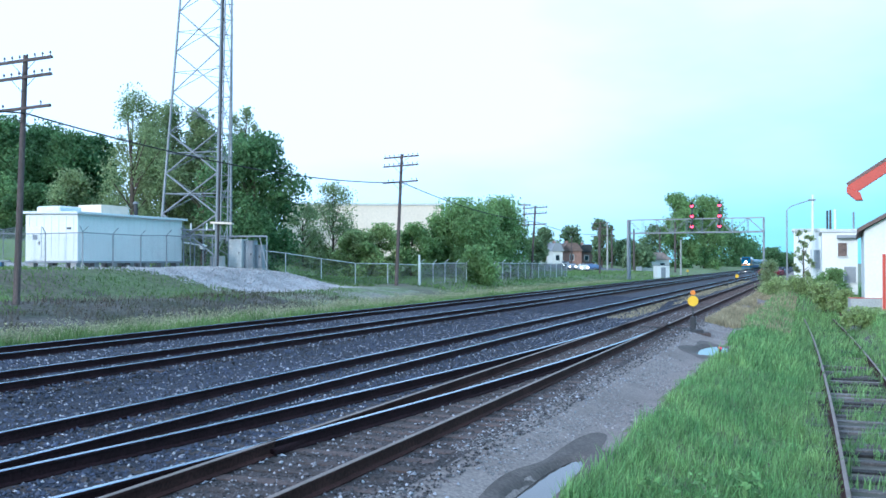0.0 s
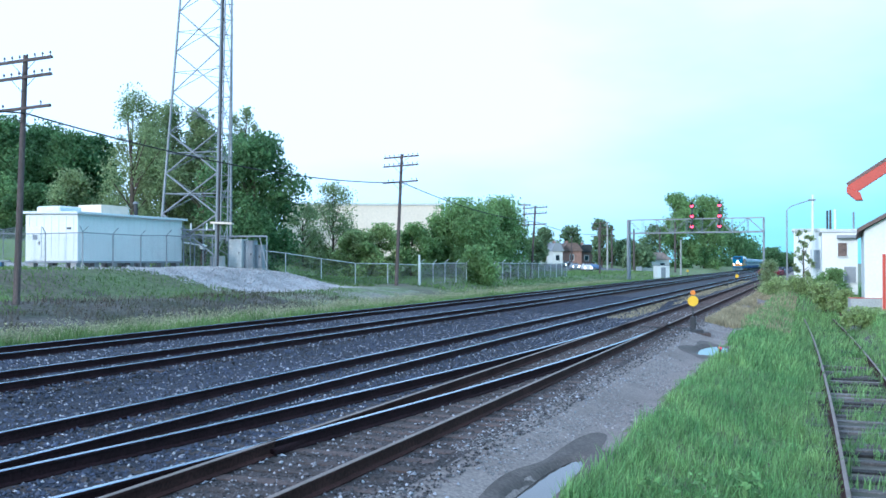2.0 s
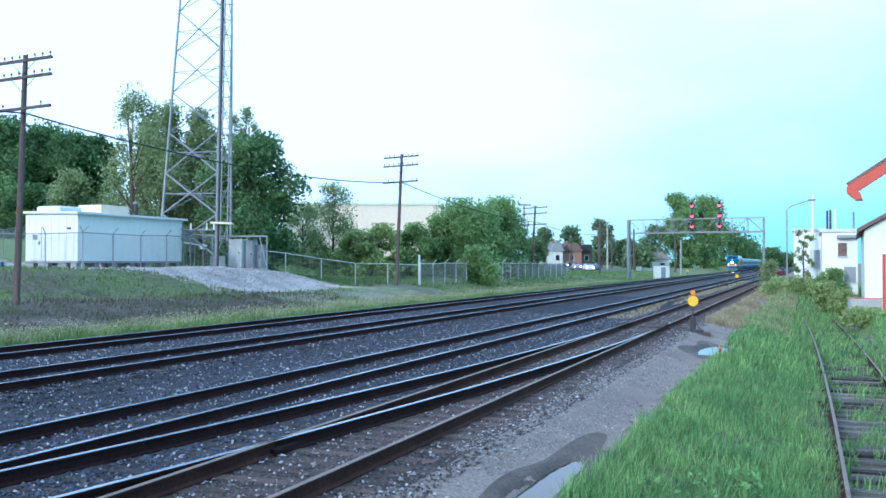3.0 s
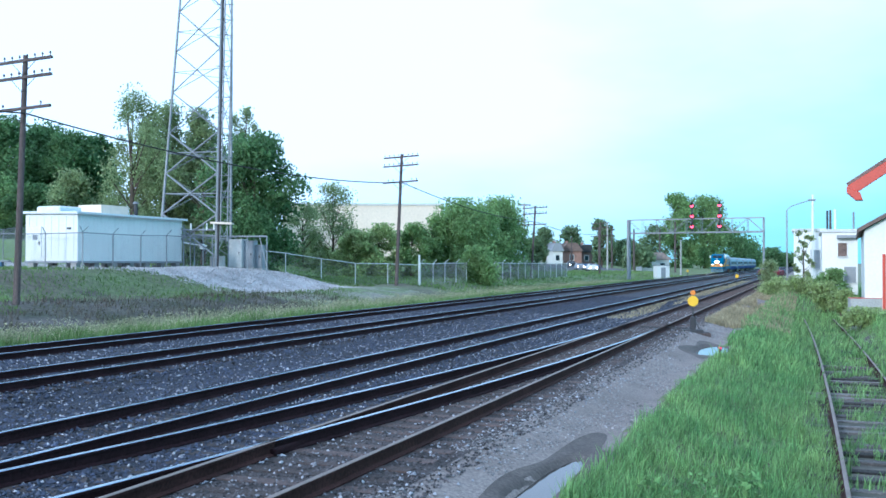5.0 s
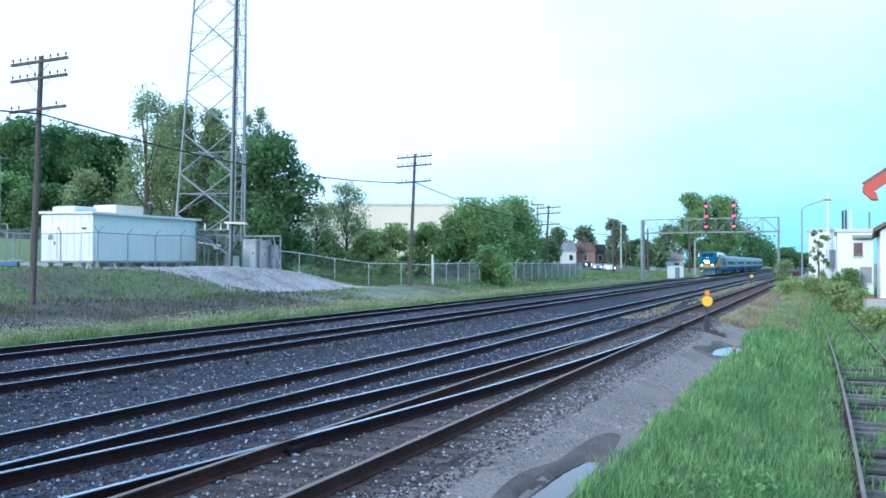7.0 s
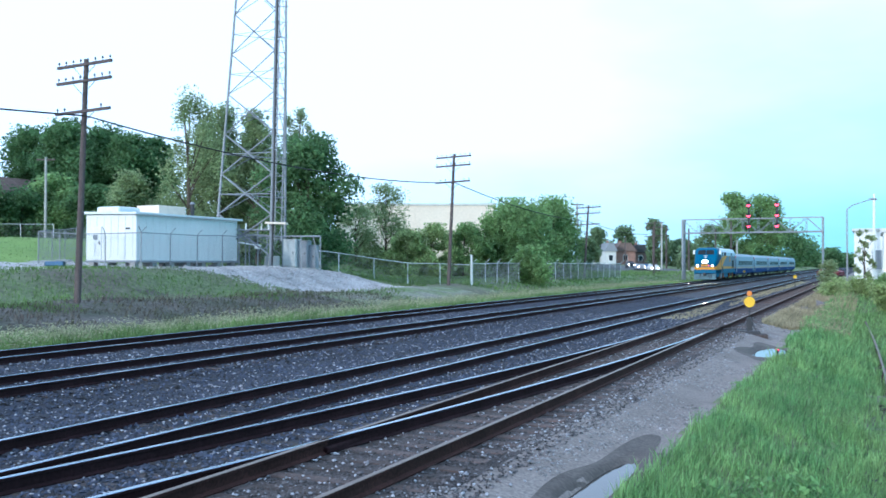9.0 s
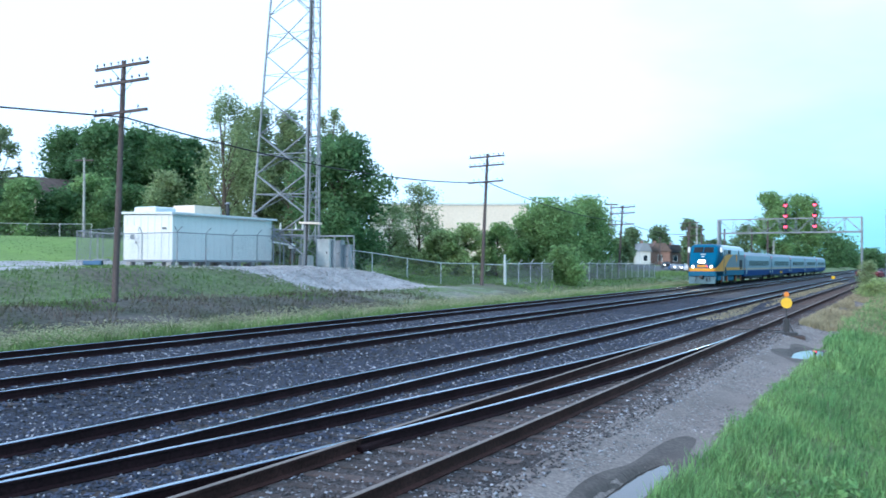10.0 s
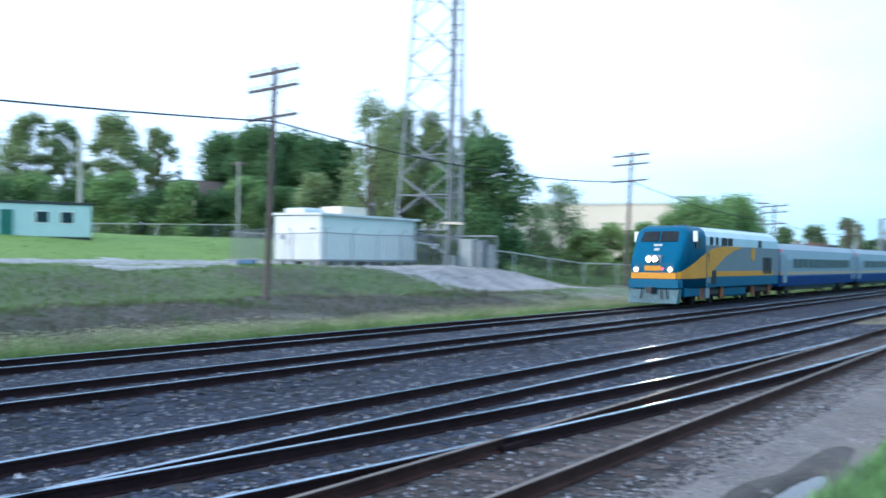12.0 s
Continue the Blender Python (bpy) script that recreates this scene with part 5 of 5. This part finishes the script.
def dwarf(x, d):
    s = px(x, d) - LEAN * d
    root = thing("dwarf_signal", pose(px(x, d), d, height(s, d)), "small trackside post with a yellow plate", "signal", "trackside plates")
    part("post", tube((0, 0, 0), (0, 0, 1.3), 0.04, None, 8), M_DARK, root)
    part("plate", tube((0, -0.06, 1.2), (0, -0.04, 1.2), 0.17, None, 16), M_YELLOW, root)


dwarf(1217, 150)
dwarf(1304, 92)


# ---- puddles ----
def puddle(a, b, w, ln, label):
    """Level water in a dip of the path, and the wet mud round it."""
    n, rings = 72, 9
    verts, faces = [], []
    for j in range(rings):
        for k in range(n):
            t = math.tau * k / n
            f = (j + 0.3) / (rings - 0.7) * ((1.65 if w < 0.4 else 1.3) + 0.9 * noise.noise(Vector((math.cos(t) * 1.2, math.sin(t) * 1.2, a * 3 + b))))
            s, y = a + w * f * 1.25 * math.cos(t), b + ln * f * math.sin(t)
            verts.append((s + LEAN * y, y, height(s, y) + 0.006 + 0.014 * (rings - j) / rings))
    faces = [(j * n + k, j * n + (k + 1) % n, (j + 1) * n + (k + 1) % n, (j + 1) * n + k) for j in range(rings - 1) for k in range(n)]
    faces.append(tuple(range(n)))
    mud = raw("mud_patch", verts, faces, M_MUD)
    mud.data.polygons.foreach_set("use_smooth", [True] * len(faces))
    tagged(mud, "dark wet mud round a rain puddle", "mud", "mud patches", kind="structure")
    verts = []
    for k in range(n):
        t = math.tau * k / n
        s, y = a + w * 1.2 * math.cos(t), b + ln * 1.2 * math.sin(t)
        verts.append((s + LEAN * y, y, -0.49))
    ob = raw("puddle", verts, [tuple(range(n))], M_WATER)
    return tagged(ob, label, "puddle", "puddles", kind="structure")


puddle(*PUDDLES[0], "still rain puddle mirroring the sky in the dirt path")
puddle(*PUDDLES[1], "small rain puddle at the grass edge")


# ---- loose stones, grass and weeds ----
RS = np.random.RandomState(5)


def scatter(name, places, make, material, label, category):
    """Joins many small pieces into one object; places: rows of x, y, z."""
    verts, faces = make(places)
    ob = raw(name, verts.reshape(-1, 3).tolist(), faces.tolist(), material)
    return tagged(ob, label, category, kind="stuff")


def stones(places, lo=0.022, hi=0.05):
    n = len(places)
    base = np.array([(1, 0, 0), (-1, 0, 0), (0, 1, 0), (0, -1, 0), (0, 0, 1), (0, 0, -1)], float)
    jit = base[None] * RS.uniform(0.6, 1.25, (n, 6, 1)) + RS.normal(0, 0.18, (n, 6, 3))
    size = RS.uniform(lo, hi, (n, 1, 1)) * (1 + (RS.rand(n, 1, 1) > 0.97) * 0.9)
    a0 = RS.uniform(0, np.pi, n)
    c, s = np.cos(a0), np.sin(a0)
    rot = np.zeros((n, 3, 3))
    rot[:, 0, 0], rot[:, 0, 1], rot[:, 1, 0], rot[:, 1, 1], rot[:, 2, 2] = c, -s, s, c, 0.75
    v = np.einsum("nij,nkj->nki", rot, jit * size) + places[:, None, :]
    f = np.array([(0, 2, 4), (2, 1, 4), (1, 3, 4), (3, 0, 4), (2, 0, 5), (1, 2, 5), (3, 1, 5), (0, 3, 5)])
    return v, (f[None] + (np.arange(n) * 6)[:, None, None]).reshape(-1, 3)


def blades(places, lo=0.15, hi=0.4, wide=0.012, bend=0.5, tufts=0.0):
    """tufts: how much the height swells and sinks from clump to clump."""
    n = len(places)
    h = RS.uniform(lo, hi, n)
    if tufts:
        h *= np.array([1 + tufts * (noise.noise(Vector((x * 0.7, y * 0.7, 17))) + 0.8 * noise.noise(Vector((x * 2.6, y * 2.6, 19)))) for x, y, z in places])
    a0 = RS.uniform(0, np.pi * 2, n)
    side = np.stack([np.cos(a0), np.sin(a0), np.zeros(n)], 1) * wide
    out = RS.normal(0, bend * 0.4, (n, 2))
    out[:, 0] += 0.12
    p = places
    mid = p + np.stack([out[:, 0] * h * 0.35, out[:, 1] * h * 0.35, h * 0.6], 1)
    tip = p + np.stack([out[:, 0] * h, out[:, 1] * h, h], 1)
    v = np.stack([p - side, p + side, mid - side * 0.8, mid + side * 0.8, tip], 1)
    f = np.array([(0, 1, 3), (0, 3, 2), (2, 3, 4)])
    return v, (f[None] + (np.arange(n) * 5)[:, None, None]).reshape(-1, 3)


def spots(n, s0, s1, y0, y1, near=1.0, keep=None, lift=0.0):
    """Random places on the ground, denser towards y0; keep(s, y) tells which stay."""
    y = y0 + (y1 - y0) * RS.rand(n) ** (1 + near)
    s = RS.uniform(s0, s1, n)
    rows = [(a + LEAN * b, b, height(a, b) + lift) for a, b in zip(s, y) if keep is None or keep(a, b)]
    return np.array(rows)


def off_rails(s, y):
    for line in (T_FAR, T_SECOND, T_THIRD, T_NEAR, turnout(y)):
        if abs(abs(s - line) - GAUGE / 2 / 0.935) < 0.1:
            return False
    return True


scatter("ballast_stones", spots(95000, -22.6, -7.3, 8, 72, 0.9, off_rails, 0.008), lambda p: stones(p, 0.016, 0.038), M_STONE, "loose dark crushed-stone ballast between the rails", "ballast")
scatter("siding_stones", spots(22000, -7.4, -4.1, 7, 44, 0.9, off_rails, 0.006), lambda p: stones(p, 0.01, 0.028), M_SIDE, "dusty grey-brown stones along the siding", "ballast")
# pale stones, with extra ones whose colour stands in for glints on the ballast
scatter("pale_stones", spots(12000, -22.6, -3.9, 9, 48, 0.5, off_rails, 0.02), lambda p: stones(p, 0.01, 0.03), M_PALE, "scattered pale stones among the dark ballast, some for glints", "ballast")
scatter("pad_stones", spots(9000, -41, -33, 50, 71, 0.0, lambda s, y: s < -32.4 - min(7.5, max(0.0, (60 - y) * 0.75)) + 2.0 * noise.noise(Vector((s, y, 9)))), lambda p: stones(p, 0.03, 0.09), M_GRAVEL, "coarse pale gravel on the pad's slope", "gravel")
scatter("path_stones", spots(20000, -4.7, -2.6, 7, 40, 0.9, lambda s, y: in_puddle(s, y, 2.2) > 1 and noise.noise(Vector((s, y * 0.5, 2))) > -0.15, 0.0), lambda p: stones(p, 0.008, 0.028), M_PEBBLE, "pale gravel scattered over the dirt path", "gravel")


def lush(s, y):
    if s < -2.75 + 0.5 * noise.noise(Vector((s * 0.3, y * 0.3, 3))) or in_puddle(s, y, 1.25) < 1:
        return False
    if abs(s - spur(y)) < 1.0 + 0.45 * noise.noise(Vector((s * 0.5, y * 1.1, 23))):
        return noise.noise(Vector((s * 1.1, y * 1.6, 11))) > (0.2 if y < 30 else -0.2)
    return True


scatter("grass", spots(190000, -3.2, 9, 6.5, 58, 1.0, lush), lambda p: blades(p, 0.07, 0.27, 0.0075, 0.8, 0.75), M_BLADE, "long bright green grass beside the spur track", "grass")
scatter("grass_tufts", spots(26000, -3.2, 14, 26, 90, 0.3, lush), lambda p: blades(p, 0.15, 0.4, 0.02, 0.7, 0.6), M_BLADE, "rank green grass and weeds by the spur", "grass")
scatter("dry_grass", spots(24000, -4.3, -0.8, 40, 105, 0.3, lambda s, y: noise.noise(Vector((s * 0.5, y * 0.15, 21))) > -0.28), lambda p: blades(p, 0.08, 0.3, 0.016), M_DRY, "straw-coloured dry grass beside the siding", "grass")
scatter("dry_weeds", spots(3500, -8.9, -7.7, 42, 130, 0.1, lambda s, y: noise.noise(Vector((s, y * 0.1, 25))) > -0.2), lambda p: blades(p, 0.04, 0.15, 0.018), M_DRY, "yellow weeds growing between the tracks", "weeds")
scatter("trackside_weeds", spots(42000, -27.5, -23.1, 14, 130, 0.5), lambda p: blades(p, 0.15, 0.42, 0.018, 0.8, 0.8), M_VERGE, "green weeds along the edge of the ballast", "weeds")
scatter("seeding_grass", spots(14000, -28.0, -24.6, 14, 130, 0.5, lambda s, y: noise.noise(Vector((s * 0.4, y * 0.2, 31))) > -0.3), lambda p: blades(p, 0.3, 0.55, 0.011), M_SEED, "pale seeding grass along the line", "grass")
heads = spots(34000, -28.6, -24.2, 14, 130, 0.4, lambda s, y: noise.noise(Vector((s * 0.5, y * 0.3, 31))) > -0.25)
heads[:, 2] += RS.uniform(0.22, 0.52, len(heads))
scatter("seed_heads", heads, lambda p: stones(p, 0.016, 0.04), M_SEED, "fluffy pale seed heads over the verge grass", "grass")
def on_pad(s, y):
    return 40 < y < 71 and s < -33 - min(7.5, max(0.0, (60 - y) * 0.75))


def scrubby(s, y):
    return s > -34.0 + 2.2 * noise.noise(Vector((s * 0.3, y * 0.25, 3)))


scatter("bank_grass", spots(60000, -47, -29, 16, 110, 0.4, lambda s, y: not on_pad(s, y) and (not scrubby(s, y) or noise.noise(Vector((s * 0.3, y * 0.2, 7))) > 0.2)), lambda p: blades(p, 0.06, 0.22, 0.02, 0.8, 0.6), M_BANK, "patchy green grass on the bank", "grass")
scatter("bank_scrub", spots(22000, -37, -27, 16, 62, 0.3, lambda s, y: not on_pad(s, y) and scrubby(s, y) and noise.noise(Vector((s * 0.45, y * 0.3, 41))) > -0.35), lambda p: blades(p, 0.05, 0.24, 0.018, 1.0, 0.8), leafy("dead_stalks", (0.16, 0.13, 0.115), 0.5, (0.085, 0.1, 0.05), 0.5), "dead brown stalks on the bank", "weeds")
scatter("verge_grass", spots(22000, -60, -23.5, 80, 200, 0.2), lambda p: blades(p, 0.1, 0.35, 0.05), M_VERGE, "rough green grass beyond the tracks", "grass")
scatter("lawn_grass", spots(16000, -100, -46, 40, 110, 0.2), lambda p: blades(p, 0.04, 0.1, 0.03), M_VERGE, "short green lawn grass", "grass")

# shrubs by the spur and the white buildings
for k, (x0, x1, yt, yb, d, m) in enumerate(((1345, 1405, 494, 520, 78, M_RANK), (1385, 1455, 492, 528, 70, M_RANK), (1430, 1490, 502, 535, 58, M_RANK), (1470, 1512, 515, 540, 50, M_RANK), (1500, 1562, 549, 568, 43.5, M_RANK), (1352, 1398, 500, 515, 85, M_DRY),
                                            (1340, 1380, 462, 505, 95, M_LEAF_OLIVE), (1403, 1442, 408, 490, 72, M_LEAF_OLIVE), (1448, 1500, 478, 520, 62, M_LEAF))):
    tree_at("wild_shrub", x0, x1, yt, yb + 8, d, "straggling green shrub among weeds by the spur" if m is not M_DRY else "clump of dry straw-coloured weeds", m, 200 + k, lobes=26, count=2600 if k != 7 else 900, size=0.11, low=0.0, airy=0.15 if k != 7 else 0.08, category="bush", group="shrubs by the spur")
rng = random.Random(3)
for k in range(7):
    y = 10.3 + k * 0.35 + rng.random() * 0.4
    s = -1.9 + rng.random() * 2.3
    tree("leafy_weed", s + LEAN * y, y, height(s, y) - 0.02, 0.35, 0.5, "broad-leaved weed in the long grass", M_BLADE, 300 + k, lobes=6, count=60, size=0.05, low=0.1, airy=0.25, category="weed", group="broad-leaved weeds")


# ---- what moves ----
# seconds, and how far ahead (y) the locomotive's nose is
RUN = [(0.0, 322.0), (1.5, 294.0), (2.5, 274.0), (4.0, 242.5), (5.5, 209.0), (6.5, 186.0), (8.0, 150.5), (9.5, 114.6), (10.5, 90.5), (11.0, 78.5), (11.5, 65.5), (12.0, 52.0)]


def motions():
    k = ALONG.y
    for ob, off in ((LOCO, 0.0), *zip(COACHES, OFFSETS)):
        walk(ob, [(t, at_track(T_FAR, y + off * k, 0.0)) for t, y in RUN])
    for ob, dx, dy in ((CAR_A, 3.0, -7.0), (CAR_B, 3.0, -7.0), (CAR_C, 2.5, -6.0)):
        m = ob.matrix_basis.copy()
        walk(ob, [(t, Matrix.Translation((dx * f, dy * f, 0)) @ m) for t, f in ((0.0, 0.0), (6.0, 0.5), (12.0, 1.0))])



motions()
